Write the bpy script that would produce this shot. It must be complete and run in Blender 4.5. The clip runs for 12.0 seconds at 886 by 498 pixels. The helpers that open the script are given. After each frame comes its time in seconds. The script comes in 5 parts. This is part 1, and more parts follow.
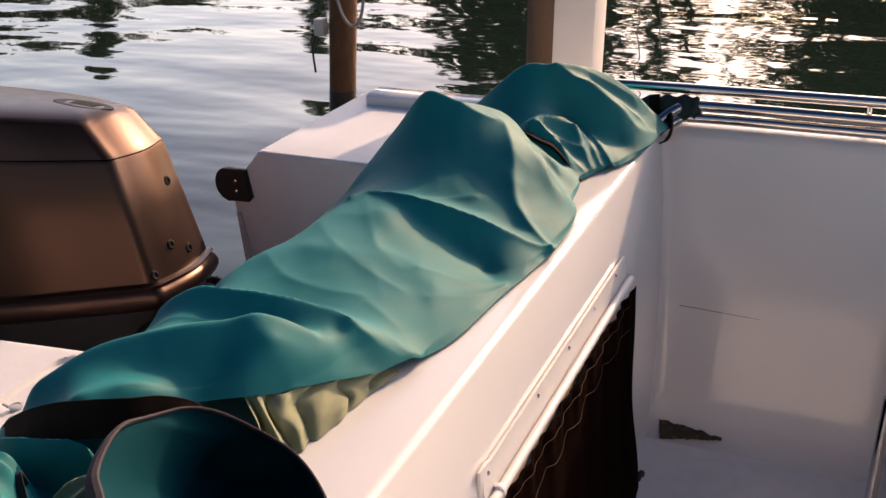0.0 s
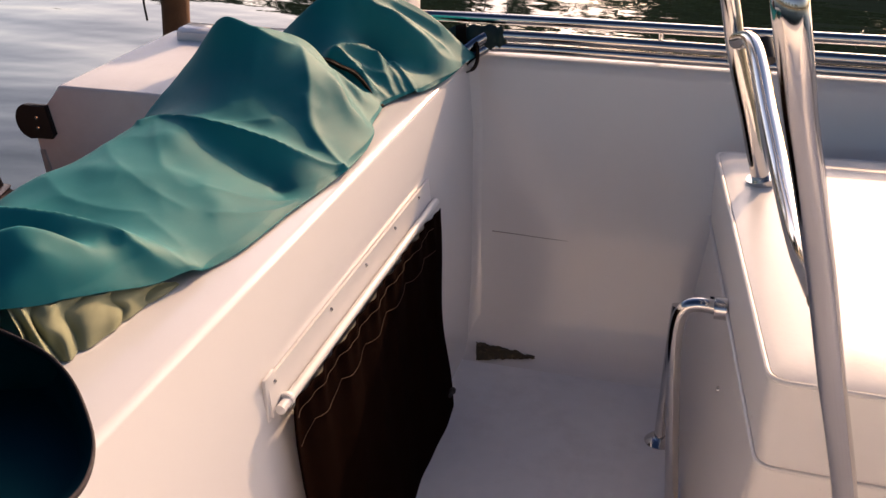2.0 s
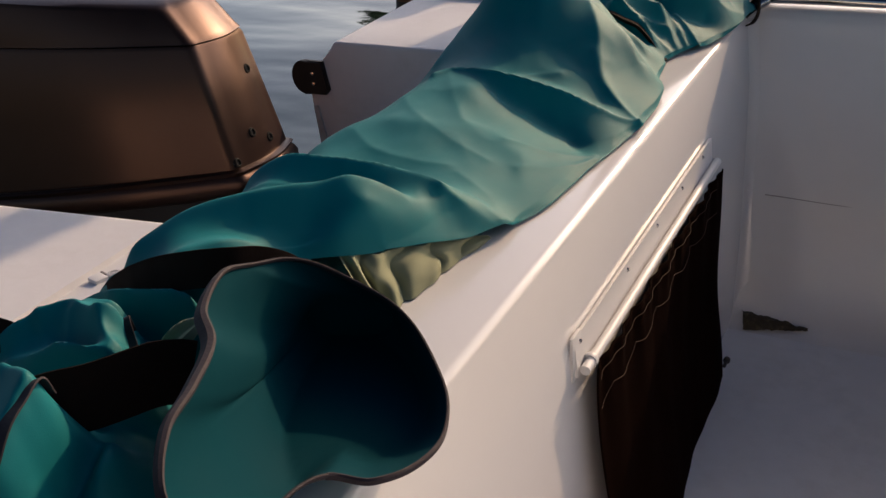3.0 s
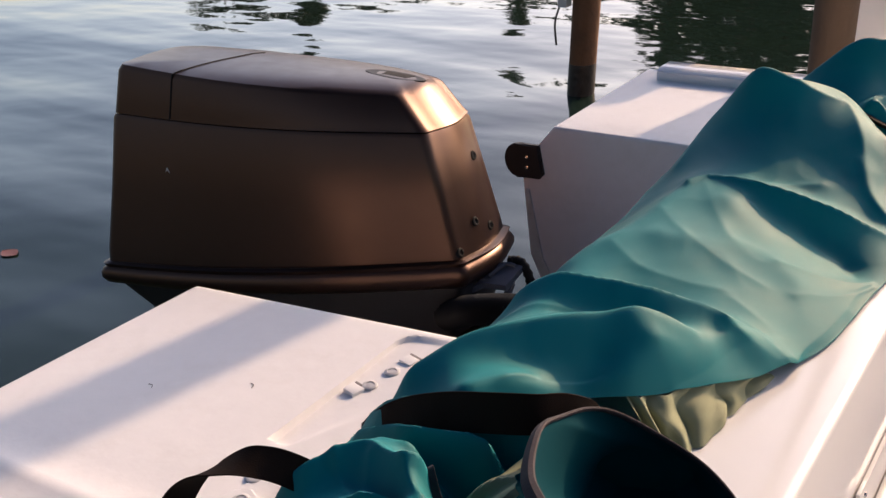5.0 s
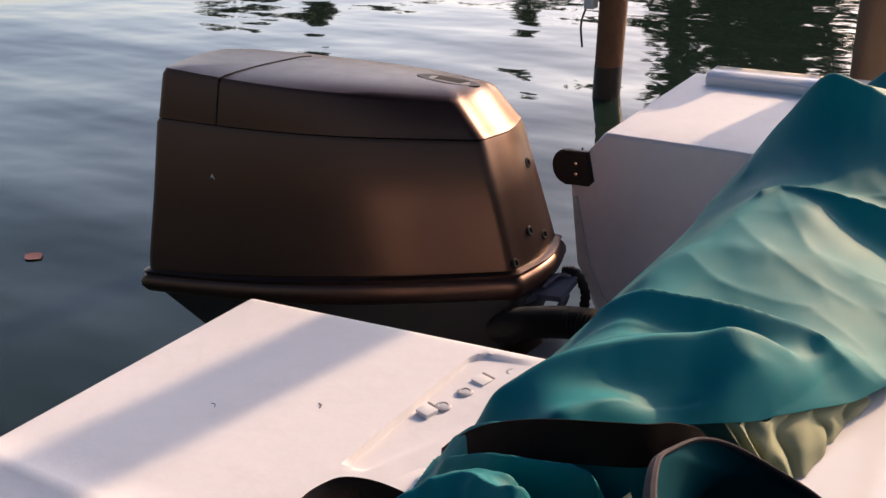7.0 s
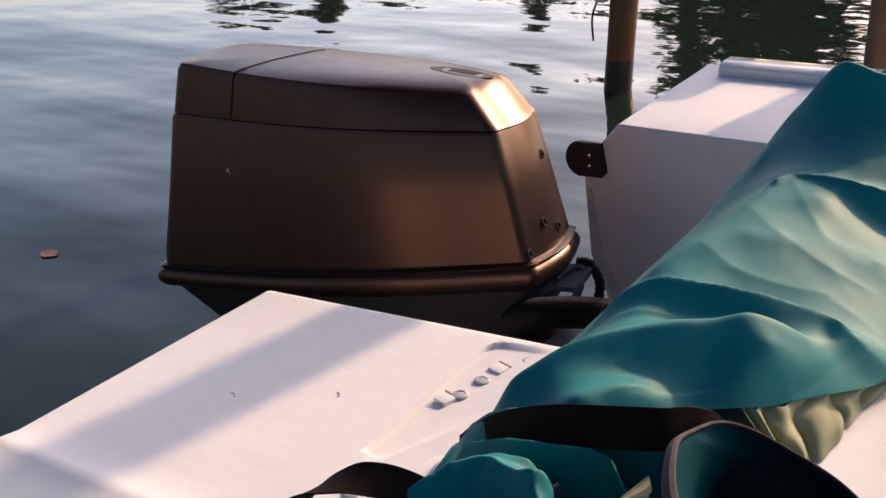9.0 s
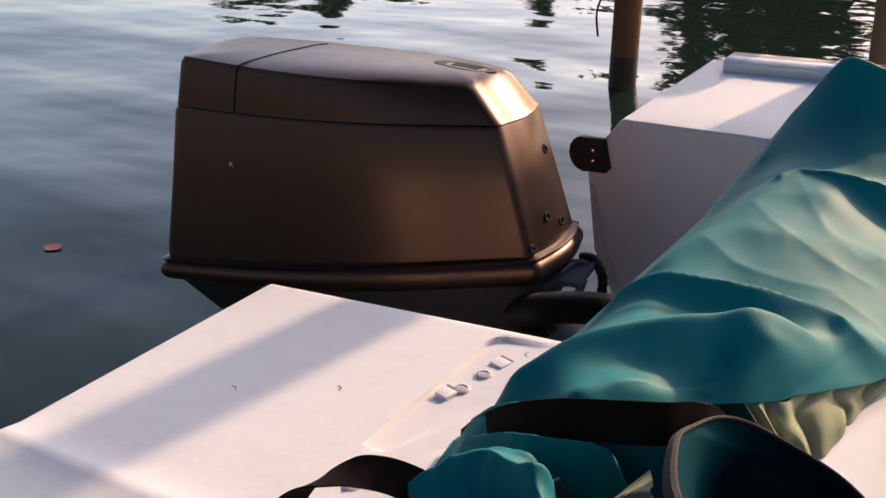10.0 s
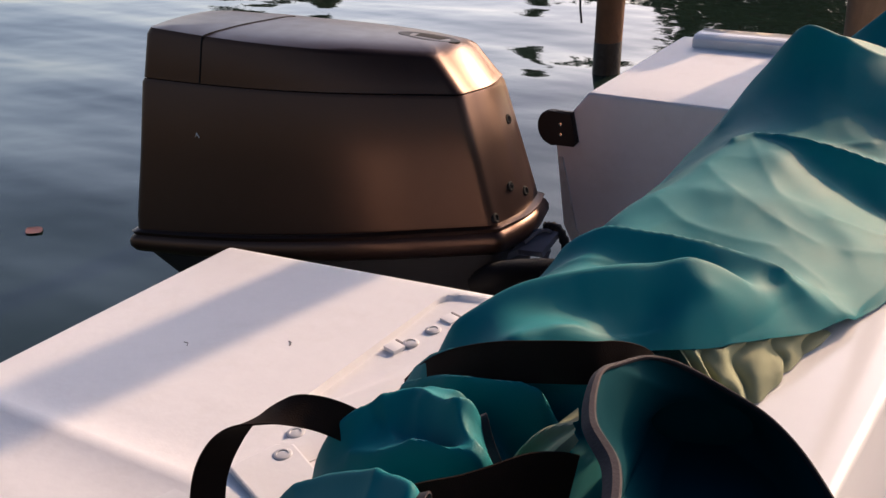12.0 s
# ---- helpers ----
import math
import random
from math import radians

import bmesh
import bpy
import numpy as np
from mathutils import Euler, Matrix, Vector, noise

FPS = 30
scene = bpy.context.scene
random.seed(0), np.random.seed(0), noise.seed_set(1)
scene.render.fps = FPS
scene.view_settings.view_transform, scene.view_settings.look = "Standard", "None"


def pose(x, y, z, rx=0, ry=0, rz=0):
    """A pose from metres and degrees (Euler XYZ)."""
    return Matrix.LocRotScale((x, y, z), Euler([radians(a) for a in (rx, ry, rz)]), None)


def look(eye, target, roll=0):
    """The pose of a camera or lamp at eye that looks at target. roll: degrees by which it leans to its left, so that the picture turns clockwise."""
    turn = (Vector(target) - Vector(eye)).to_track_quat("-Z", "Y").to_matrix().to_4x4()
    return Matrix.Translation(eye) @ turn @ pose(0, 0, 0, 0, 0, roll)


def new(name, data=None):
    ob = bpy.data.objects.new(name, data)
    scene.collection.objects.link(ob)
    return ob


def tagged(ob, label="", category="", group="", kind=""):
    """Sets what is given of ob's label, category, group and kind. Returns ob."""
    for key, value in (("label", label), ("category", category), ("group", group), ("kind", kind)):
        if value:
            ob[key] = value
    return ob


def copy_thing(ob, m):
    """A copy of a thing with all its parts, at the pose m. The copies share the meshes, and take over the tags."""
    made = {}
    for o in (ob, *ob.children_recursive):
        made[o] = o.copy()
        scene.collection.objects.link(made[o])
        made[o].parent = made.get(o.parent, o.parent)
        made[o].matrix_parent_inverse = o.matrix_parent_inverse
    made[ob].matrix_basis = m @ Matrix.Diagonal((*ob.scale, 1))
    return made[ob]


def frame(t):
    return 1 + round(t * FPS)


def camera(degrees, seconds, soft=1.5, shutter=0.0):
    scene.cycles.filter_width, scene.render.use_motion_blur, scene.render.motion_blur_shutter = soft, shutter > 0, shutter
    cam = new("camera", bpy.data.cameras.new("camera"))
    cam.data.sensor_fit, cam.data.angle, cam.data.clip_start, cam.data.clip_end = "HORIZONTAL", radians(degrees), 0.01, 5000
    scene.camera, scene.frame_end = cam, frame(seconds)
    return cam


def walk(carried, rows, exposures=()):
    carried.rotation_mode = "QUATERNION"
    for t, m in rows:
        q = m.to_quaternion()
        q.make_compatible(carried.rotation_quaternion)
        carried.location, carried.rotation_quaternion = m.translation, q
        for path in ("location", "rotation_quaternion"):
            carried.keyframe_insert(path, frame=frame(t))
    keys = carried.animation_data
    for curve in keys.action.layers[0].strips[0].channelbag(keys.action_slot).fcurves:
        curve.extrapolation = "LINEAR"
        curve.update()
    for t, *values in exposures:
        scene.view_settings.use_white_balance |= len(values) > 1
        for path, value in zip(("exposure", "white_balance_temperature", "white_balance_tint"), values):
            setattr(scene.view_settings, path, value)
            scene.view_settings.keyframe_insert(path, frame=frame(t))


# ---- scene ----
cam = camera(47.1, 12.0)
PATH = [
    (0, (0.059, 0.083, 1.635), (-0.704, 1.743, 0.821), -2.1),
    (0.5, (0.046, 0.051, 1.59), (-0.724, 1.697, 0.755), -1.8),
    (1, (0.065, 0.054, 1.574), (-0.685, 1.673, 0.671), -1.8),
    (1.5, (0.216, 0.073, 1.6), (-0.324, 1.789, 0.727), -0.4),
    (1.7, (0.222, 0.075, 1.597), (-0.236, 1.8, 0.713), -0.3),
    (1.85, (0.217, 0.073, 1.588), (-0.254, 1.797, 0.699), -0.4),
    (2, (0.21, 0.071, 1.574), (-0.304, 1.788, 0.686), -0.6),
    (2.5, (0.135, 0.061, 1.561), (-0.543, 1.706, 0.649), -3.4),
    (2.6, (0.113, 0.054, 1.563), (-0.604, 1.674, 0.634), -4.1),
    (3, (0.027, 0.042, 1.546), (-0.826, 1.592, 0.612), -4.5),
    (3.4, (-0.051, 0.032, 1.571), (-1.044, 1.521, 0.679), -5.3),
    (3.5, (-0.079, 0.029, 1.576), (-1.097, 1.503, 0.687), -5.3),
    (3.7, (-0.131, 0.032, 1.587), (-1.195, 1.482, 0.712), -4.9),
    (5.3, (-0.256, 0.046, 1.624), (-1.325, 1.512, 0.782), -4.2),
    (5.5, (-0.299, 0.041, 1.62), (-1.376, 1.502, 0.78), -4.8),
    (6, (-0.357, 0.04, 1.631), (-1.429, 1.503, 0.788), -5.4),
    (6.5, (-0.34, 0.043, 1.622), (-1.41, 1.509, 0.781), -4.5),
    (7, (-0.333, 0.043, 1.622), (-1.41, 1.502, 0.78), -4.1),
    (7.5, (-0.334, 0.037, 1.622), (-1.418, 1.492, 0.782), -4.3),
    (9.5, (-0.331, 0.029, 1.615), (-1.426, 1.471, 0.765), -4.9),
    (10, (-0.331, 0.031, 1.613), (-1.43, 1.468, 0.76), -4.7),
    (10.5, (-0.328, 0.028, 1.605), (-1.431, 1.462, 0.753), -4.6),
    (11, (-0.301, 0.025, 1.591), (-1.408, 1.457, 0.741), -4.7),
    (11.5, (-0.293, 0.024, 1.591), (-1.39, 1.46, 0.734), -4.4),
    (12, (-0.258, 0.037, 1.564), (-1.351, 1.475, 0.705), -4.7),
]
walk(cam, [(t, look(eye, target, roll)) for t, eye, target, roll in PATH],
     exposures=[(0.0, 0.03, 6150, 16), (0.5, -0.15, 6150, 16), (1.0, -0.2, 6100, 14), (1.5, 0.06, 6350, 18), (2.0, -0.04, 6300, 17), (2.5, -0.4, 6050, 13), (3.0, -0.62, 5750, 8), (3.5, -0.42, 5700, 6), (5.5, 0.02, 5800, 13), (9.5, 0.04, 5850, 13), (12.0, -0.06, 5750, 13)])

# ---- world, sun, exposure ----
world = bpy.data.worlds.new("sky")
scene.world = world
world.use_nodes = True
wn = world.node_tree
sky = wn.nodes.new("ShaderNodeTexSky")
sky.sky_type = "NISHITA"
sky.sun_disc = False
SUN_EL, SUN_AZ = radians(24), radians(13)
sky.sun_elevation, sky.sun_rotation = SUN_EL, SUN_AZ
sky.air_density, sky.dust_density, sky.ozone_density = 1.0, 3.5, 1.6
# evening haze: the sky brightens smoothly towards the horizon
way = wn.nodes.new("ShaderNodeTexCoord")
split = wn.nodes.new("ShaderNodeSeparateXYZ")
wn.links.new(way.outputs["Generated"], split.inputs[0])
haze = wn.nodes.new("ShaderNodeMapRange")
haze.interpolation_type = "SMOOTHSTEP"
haze.inputs["From Min"].default_value, haze.inputs["From Max"].default_value = 0.0, 0.82
wn.links.new(split.outputs["Z"], haze.inputs["Value"])
tint = wn.nodes.new("ShaderNodeMix")
tint.data_type = "RGBA"
tint.inputs["A"].default_value, tint.inputs["B"].default_value = (7.0, 5.8, 4.9, 1), (0.74, 0.93, 1.26, 1)
wn.links.new(haze.outputs[0], tint.inputs["Factor"])
sunward = wn.nodes.new("ShaderNodeVectorMath")
sunward.operation = "DOT_PRODUCT"
sunward.inputs[1].default_value = (math.sin(SUN_AZ - radians(12)), math.cos(SUN_AZ - radians(12)), 0)
wn.links.new(way.outputs["Generated"], sunward.inputs[0])
gather = wn.nodes.new("ShaderNodeMapRange")
gather.interpolation_type = "SMOOTHSTEP"
gather.inputs["From Min"].default_value, gather.inputs["From Max"].default_value = -0.4, 0.85
gather.inputs["To Min"].default_value, gather.inputs["To Max"].default_value = 0.46, 1.6
wn.links.new(sunward.outputs["Value"], gather.inputs["Value"])
side = wn.nodes.new("ShaderNodeVectorMath")
side.operation = "SCALE"
wn.links.new(tint.outputs["Result"], side.inputs[0])
wn.links.new(gather.outputs[0], side.inputs["Scale"])
hazy = wn.nodes.new("ShaderNodeVectorMath")
hazy.operation = "MULTIPLY"
wn.links.new(sky.outputs[0], hazy.inputs[0])
wn.links.new(side.outputs[0], hazy.inputs[1])
wn.links.new(hazy.outputs[0], wn.nodes["Background"].inputs[0])
wn.nodes["Background"].inputs[1].default_value = 0.058
sun = new("sun", bpy.data.lights.new("sun", "SUN"))
sun.data.energy, sun.data.angle, sun.data.color = 4.9, radians(1.0), (1.0, 0.64, 0.35)
SUN_DIR = Vector((math.cos(SUN_EL) * math.sin(SUN_AZ), math.cos(SUN_EL) * math.cos(SUN_AZ), math.sin(SUN_EL)))
sun.matrix_world = look(SUN_DIR * 30, (0, 0, 0))


# ---- materials ----
def material(name, base, rough=0.5, metal=0.0, coat=0.0, grain=None, bump=None, spec=0.5, stain=None):
    """A surface with two scales of variation: grain=(scale, amount), stain=(scale, amount, colour), bump=(scale, strength, distance)."""
    m = bpy.data.materials.new(name)
    m.use_nodes = True
    n, l = m.node_tree.nodes, m.node_tree.links
    b = n["Principled BSDF"]
    b.inputs["Base Color"].default_value = (*base, 1)
    b.inputs["Roughness"].default_value, b.inputs["Metallic"].default_value = rough, metal
    b.inputs["Coat Weight"].default_value = coat
    b.inputs["Specular IOR Level"].default_value = spec
    b.inputs["Coat Roughness"].default_value = 0.3 if metal else 0.06
    co = n.new("ShaderNodeTexCoord").outputs["Object"]
    out = None
    if grain:
        t = n.new("ShaderNodeTexNoise")
        t.inputs["Scale"].default_value, t.inputs["Detail"].default_value = grain[0], 6
        l.new(co, t.inputs["Vector"])
        r = n.new("ShaderNodeMapRange")
        r.inputs["To Min"].default_value, r.inputs["To Max"].default_value = 1 - grain[1], 1 + grain[1]
        l.new(t.outputs["Fac"], r.inputs["Value"])
        mix = n.new("ShaderNodeVectorMath")
        mix.operation = "SCALE"
        mix.inputs[0].default_value = base
        l.new(r.outputs[0], mix.inputs["Scale"])
        out = mix.outputs[0]
        rr = n.new("ShaderNodeMapRange")
        rr.inputs["To Min"].default_value, rr.inputs["To Max"].default_value = rough * 0.8, min(1, rough * 1.25)
        l.new(t.outputs["Fac"], rr.inputs["Value"])
        l.new(rr.outputs[0], b.inputs["Roughness"])
    if stain:
        t = n.new("ShaderNodeTexNoise")
        t.inputs["Scale"].default_value, t.inputs["Detail"].default_value, t.inputs["Roughness"].default_value = stain[0], 8, 0.7
        l.new(co, t.inputs["Vector"])
        r = n.new("ShaderNodeMapRange")
        r.inputs["From Min"].default_value, r.inputs["From Max"].default_value = 0.52, 0.75
        r.inputs["To Max"].default_value = stain[1]
        l.new(t.outputs["Fac"], r.inputs["Value"])
        mix = n.new("ShaderNodeMix")
        mix.data_type = "RGBA"
        l.new(r.outputs[0], mix.inputs["Factor"])
        if out:
            l.new(out, mix.inputs["A"])
        else:
            mix.inputs["A"].default_value = (*base, 1)
        mix.inputs["B"].default_value = (*stain[2], 1)
        out = mix.outputs["Result"]
    if out:
        l.new(out, b.inputs["Base Color"])
    if bump:
        t = n.new("ShaderNodeTexNoise")
        t.inputs["Scale"].default_value, t.inputs["Detail"].default_value = bump[0], 4
        l.new(co, t.inputs["Vector"])
        bp = n.new("ShaderNodeBump")
        bp.inputs["Strength"].default_value, bp.inputs["Distance"].default_value = bump[1], bump[2]
        l.new(t.outputs["Fac"], bp.inputs["Height"])
        l.new(bp.outputs[0], b.inputs["Normal"])
    return m


GELCOAT = material("white_gelcoat", (0.785, 0.775, 0.768), 0.14, coat=0.3, grain=(3, 0.02), bump=(7, 0.12, 0.004), stain=(5, 0.05, (0.55, 0.5, 0.44)))
DECK = material("white_deck_paint", (0.78, 0.77, 0.78), 0.45, grain=(40, 0.04), bump=(60, 0.2, 0.002), stain=(9, 0.18, (0.5, 0.46, 0.4)))
FLOOR = material("cockpit_floor_paint", (0.86, 0.86, 0.87), 0.5, grain=(25, 0.05), bump=(300, 0.3, 0.001), stain=(6, 0.2, (0.4, 0.38, 0.36)))
TEAL = material("teal_canvas", (0.002, 0.176, 0.203), 0.6, spec=0.32, grain=(6, 0.1), bump=(900, 0.35, 0.0006), stain=(14, 0.12, (0.08, 0.2, 0.2)))
TEAL.node_tree.nodes["Principled BSDF"].inputs["Sheen Weight"].default_value = 0.025
TEAL.node_tree.nodes["Principled BSDF"].inputs["Sheen Roughness"].default_value = 0.25
TEAL.node_tree.nodes["Principled BSDF"].inputs["Sheen Tint"].default_value = (1.0, 0.82, 0.5, 1)
TEAL.node_tree.nodes["Principled BSDF"].inputs["Specular Tint"].default_value = (1.0, 0.78, 0.42, 1)
# the same canvas as TEAL, with the mouth's shade put into its colour
SHADED_TEAL = material("teal_canvas_painted_shade", (0.0004, 0.038, 0.051), 0.85, spec=0.08, grain=(6, 0.1), bump=(900, 0.35, 0.0006), stain=(14, 0.12, (0.02, 0.08, 0.08)))
# canvas where the sun strikes it: the warm light is put into the colour
SUNLIT_CANVAS = material("sunlit_canvas", (0.27, 0.28, 0.17), 0.75, spec=0.2, grain=(9, 0.15), bump=(900, 0.35, 0.0006), stain=(14, 0.2, (0.1, 0.18, 0.15)))
COWL = material("dark_metallic_paint", (0.084, 0.047, 0.033), 0.36, metal=0.85, coat=0.15, spec=0.3, grain=(30, 0.06), bump=(250, 0.05, 0.0005))
RUBBER = material("black_rubber", (0.015, 0.014, 0.015), 0.6, grain=(20, 0.2), bump=(200, 0.2, 0.0006))
MESH = material("black_mesh_fabric", (0.006, 0.0022, 0.0012), 0.9, spec=0.01, grain=(40, 0.3), bump=(350, 0.5, 0.001))
WEB = material("black_webbing", (0.014, 0.0075, 0.005), 0.85, spec=0.12, grain=(60, 0.3), bump=(700, 0.6, 0.001))
STEEL = material("stainless_steel", (0.62, 0.61, 0.6), 0.1, metal=1.0, grain=(8, 0.05))
VINYL = material("white_vinyl", (0.78, 0.75, 0.71), 0.3, spec=0.65, grain=(20, 0.03), bump=(120, 0.2, 0.001))
PLASTIC = material("white_plastic", (0.7, 0.69, 0.68), 0.35, grain=(30, 0.04))
WOOD = material("weathered_pile_wood", (0.16, 0.075, 0.035), 0.85, grain=(12, 0.3), bump=(30, 0.6, 0.01), stain=(4, 0.5, (0.05, 0.03, 0.02)))
WETWOOD = material("wet_pile_wood", (0.03, 0.02, 0.016), 0.4, grain=(12, 0.4), bump=(30, 0.6, 0.01))
GREYWOOD = material("grey_brown_timber", (0.11, 0.075, 0.05), 0.85, grain=(10, 0.25), bump=(40, 0.5, 0.006), stain=(5, 0.4, (0.06, 0.045, 0.03)))
POSTWHITE = material("white_post_paint", (0.7, 0.68, 0.68), 0.5, grain=(8, 0.05), stain=(7, 0.25, (0.42, 0.4, 0.42)))
LEAF = material("foliage", (0.04, 0.05, 0.018), 0.7, grain=(3, 0.5))
BARK = material("bark", (0.08, 0.055, 0.035), 0.9, grain=(8, 0.3), bump=(14, 0.6, 0.02))


def water_material():
    m = bpy.data.materials.new("rippled_water")
    m.use_nodes = True
    n, l = m.node_tree.nodes, m.node_tree.links
    b = n["Principled BSDF"]
    b.inputs["Base Color"].default_value = (0.012, 0.023, 0.017, 1)
    b.inputs["Roughness"].default_value, b.inputs["IOR"].default_value = 0.03, 1.33
    co = n.new("ShaderNodeTexCoord").outputs["Object"]
    last = None
    for scale, stretch, dist, seed in ((0.5, 1.8, 0.11, 0), (2.0, 2.4, 0.013, 5), (7.0, 1.5, 0.0009, 9)):
        mp = n.new("ShaderNodeMapping")
        mp.inputs["Rotation"].default_value = (0, 0, radians(22))
        mp.inputs["Location"].default_value = (seed, seed, seed)
        mp.inputs["Scale"].default_value = (1 / stretch, 1, 1)
        l.new(co, mp.inputs["Vector"])
        t = n.new("ShaderNodeTexNoise")
        t.inputs["Scale"].default_value, t.inputs["Detail"].default_value = scale, 2
        l.new(mp.outputs[0], t.inputs["Vector"])
        bp = n.new("ShaderNodeBump")
        bp.inputs["Strength"].default_value, bp.inputs["Distance"].default_value = 1.0, dist
        l.new(t.outputs["Fac"], bp.inputs["Height"])
        if last:
            l.new(last, bp.inputs["Normal"])
        last = bp.outputs[0]
    l.new(last, b.inputs["Normal"])
    return m


WATER = water_material()


# ---- mesh helpers ----
from mathutils import geometry
from mathutils.bvhtree import BVHTree


def part(name, bm, mat, parent=None, label="", smooth=True):
    me = bpy.data.meshes.new(name)
    bmesh.ops.recalc_face_normals(bm, faces=bm.faces)
    bm.to_mesh(me)
    bm.free()
    me.materials.append(mat)
    if smooth:
        for p in me.polygons:
            p.use_smooth = True
    ob = new(name, me)
    if smooth:
        me.set_sharp_from_angle(angle=radians(38))
    if parent:
        ob.parent = parent
    if label:
        ob["label"] = label
    return ob


def thing(name, label, category, group="", kind="", at=None):
    ob = new(name)
    ob.empty_display_size = 0.1
    if at:
        ob.matrix_world = at
    return tagged(ob, label, category, group, kind)


def loft(rings, close=True, caps=True, bm=None):
    """A skin over rings of equally many points."""
    bm = bm or bmesh.new()
    rows = [[bm.verts.new(p) for p in ring] for ring in rings]
    n = len(rows[0])
    for a, b in zip(rows, rows[1:]):
        for i in range(n if close else n - 1):
            bm.faces.new((a[i], a[(i + 1) % n], b[(i + 1) % n], b[i]))
    if caps and close:
        bm.faces.new(rows[0])
        bm.faces.new(rows[-1])
    return bm


def prism(corners, z0, z1, bevel=0.006, segments=2, lean=None):
    """An upright block on a plan of corners; lean gives the top's corners where they differ."""
    bm = loft([[(x, y, z0) for x, y in corners], [(x, y, z1) for x, y in (lean or corners)]])
    if bevel:
        bmesh.ops.bevel(bm, geom=bm.edges[:], offset=bevel, segments=segments, affect="EDGES", profile=0.6)
    return bm


def box(x0, y0, z0, x1, y1, z1, bevel=0.004, segments=2):
    return prism(((x0, y0), (x1, y0), (x1, y1), (x0, y1)), z0, z1, bevel, segments)


def smooth_line(points, steps=8):
    """A Catmull-Rom line through points."""
    p = [Vector(q) for q in points]
    p = [2 * p[0] - p[1]] + p + [2 * p[-1] - p[-2]]
    out = []
    for a, b, c, d in zip(p, p[1:], p[2:], p[3:]):
        for i in range(steps):
            t = i / steps
            out.append(0.5 * (2 * b + (c - a) * t + (2 * a - 5 * b + 4 * c - d) * t * t + (3 * b - a - 3 * c + d) * t ** 3))
    return out + [p[-2]]


def tube(points, radius, sides=16, smooth=8, bm=None, section=None):
    """A pipe along a line; section gives another outline, as (across, up) factors of the radius."""
    line = smooth_line(points, smooth) if smooth else [Vector(q) for q in points]
    shape = section or [(math.cos(2 * math.pi * i / sides), math.sin(2 * math.pi * i / sides)) for i in range(sides)]
    rings, up = [], None
    for i, q in enumerate(line):
        d = (line[min(i + 1, len(line) - 1)] - line[max(i - 1, 0)]).normalized()
        if up is None:
            up = Vector((0, 0, 1)) if abs(d.z) < 0.9 else Vector((1, 0, 0))
        side = d.cross(up).normalized()
        up = side.cross(d).normalized()
        r = radius(i / (len(line) - 1)) if callable(radius) else radius
        rings.append([q + side * a * r + up * b * r for a, b in shape])
    return loft(rings, bm=bm)


def screw(parent, place, normal, radius=0.006, mat=None):
    """A pan-head screw with a cross slot rim, seated on a surface."""
    bm = bmesh.new()
    loft([[(math.cos(k * math.pi / 6) * r, math.sin(k * math.pi / 6) * r, z) for k in range(12)]
          for r, z in ((radius, -0.001), (radius, 0.001), (radius * 0.85, 0.003), (radius * 0.45, 0.0038), (radius * 0.4, 0.0022))], bm=bm)
    ob = part("screw", bm, mat or STEEL, parent, "small steel screw head")
    ob.matrix_world = Matrix.Translation(place) @ Vector(normal).to_track_quat("Z", "Y").to_matrix().to_4x4()
    return ob


# ---- water ----
bm = bmesh.new()
bmesh.ops.create_grid(bm, x_segments=2, y_segments=2, size=1500)
tagged(part("water", bm, WATER), "dark green rippled canal water reflecting sky and trees", "water", kind="structure")

# ---- boat: quarter decks, transom, cockpit ----
CAP, FLOORZ = 0.858, 0.12
boat = thing("boat", "white fibreglass fishing boat with an open cockpit", "boat")


def along(profile, ys, mat, name, parent, axis="y", bevel=0.0, label=""):
    """A profile drawn in the upright plane and carried along y (or x)."""
    if axis == "y":
        rings = [[(a, y, b) for a, b in profile] for y in ys]
    else:
        rings = [[(x, a, b) for a, b in profile] for x in ys]
    bm = loft(rings)
    if bevel:
        bmesh.ops.bevel(bm, geom=bm.edges[:], offset=bevel, segments=3, affect="EDGES", profile=0.6)
    return part(name, bm, mat, parent, label)


# transom: flat cap, rolled inner edge, face falling forward to the cockpit floor
roll = [(-0.52, CAP), (-0.49, CAP - 0.0008), (-0.475, CAP - 0.002)] + [(-0.466 + 0.015 * math.sin(a), CAP - 0.018 + 0.015 * math.cos(a)) for a in [k * math.pi / 2 * 0.85 / 7 for k in range(8)]]
along([(-0.953, 0.1), (-0.953, CAP - 0.004), (-0.949, CAP)] + roll + [(-0.428, 0.69), (-0.402, 0.3), (-0.395, FLOORZ - 0.03)], [0.5 + 0.1 * k for k in range(22)], GELCOAT, "transom", boat)
# near quarter deck: flat top, soft ridge along its outer side, then a gently falling side deck
def ease(a, b, v):
    """0 below a, 1 above b, smooth between."""
    f = min(1.0, max(0.0, (v - a) / (b - a)))
    return f * f * (3 - 2 * f)


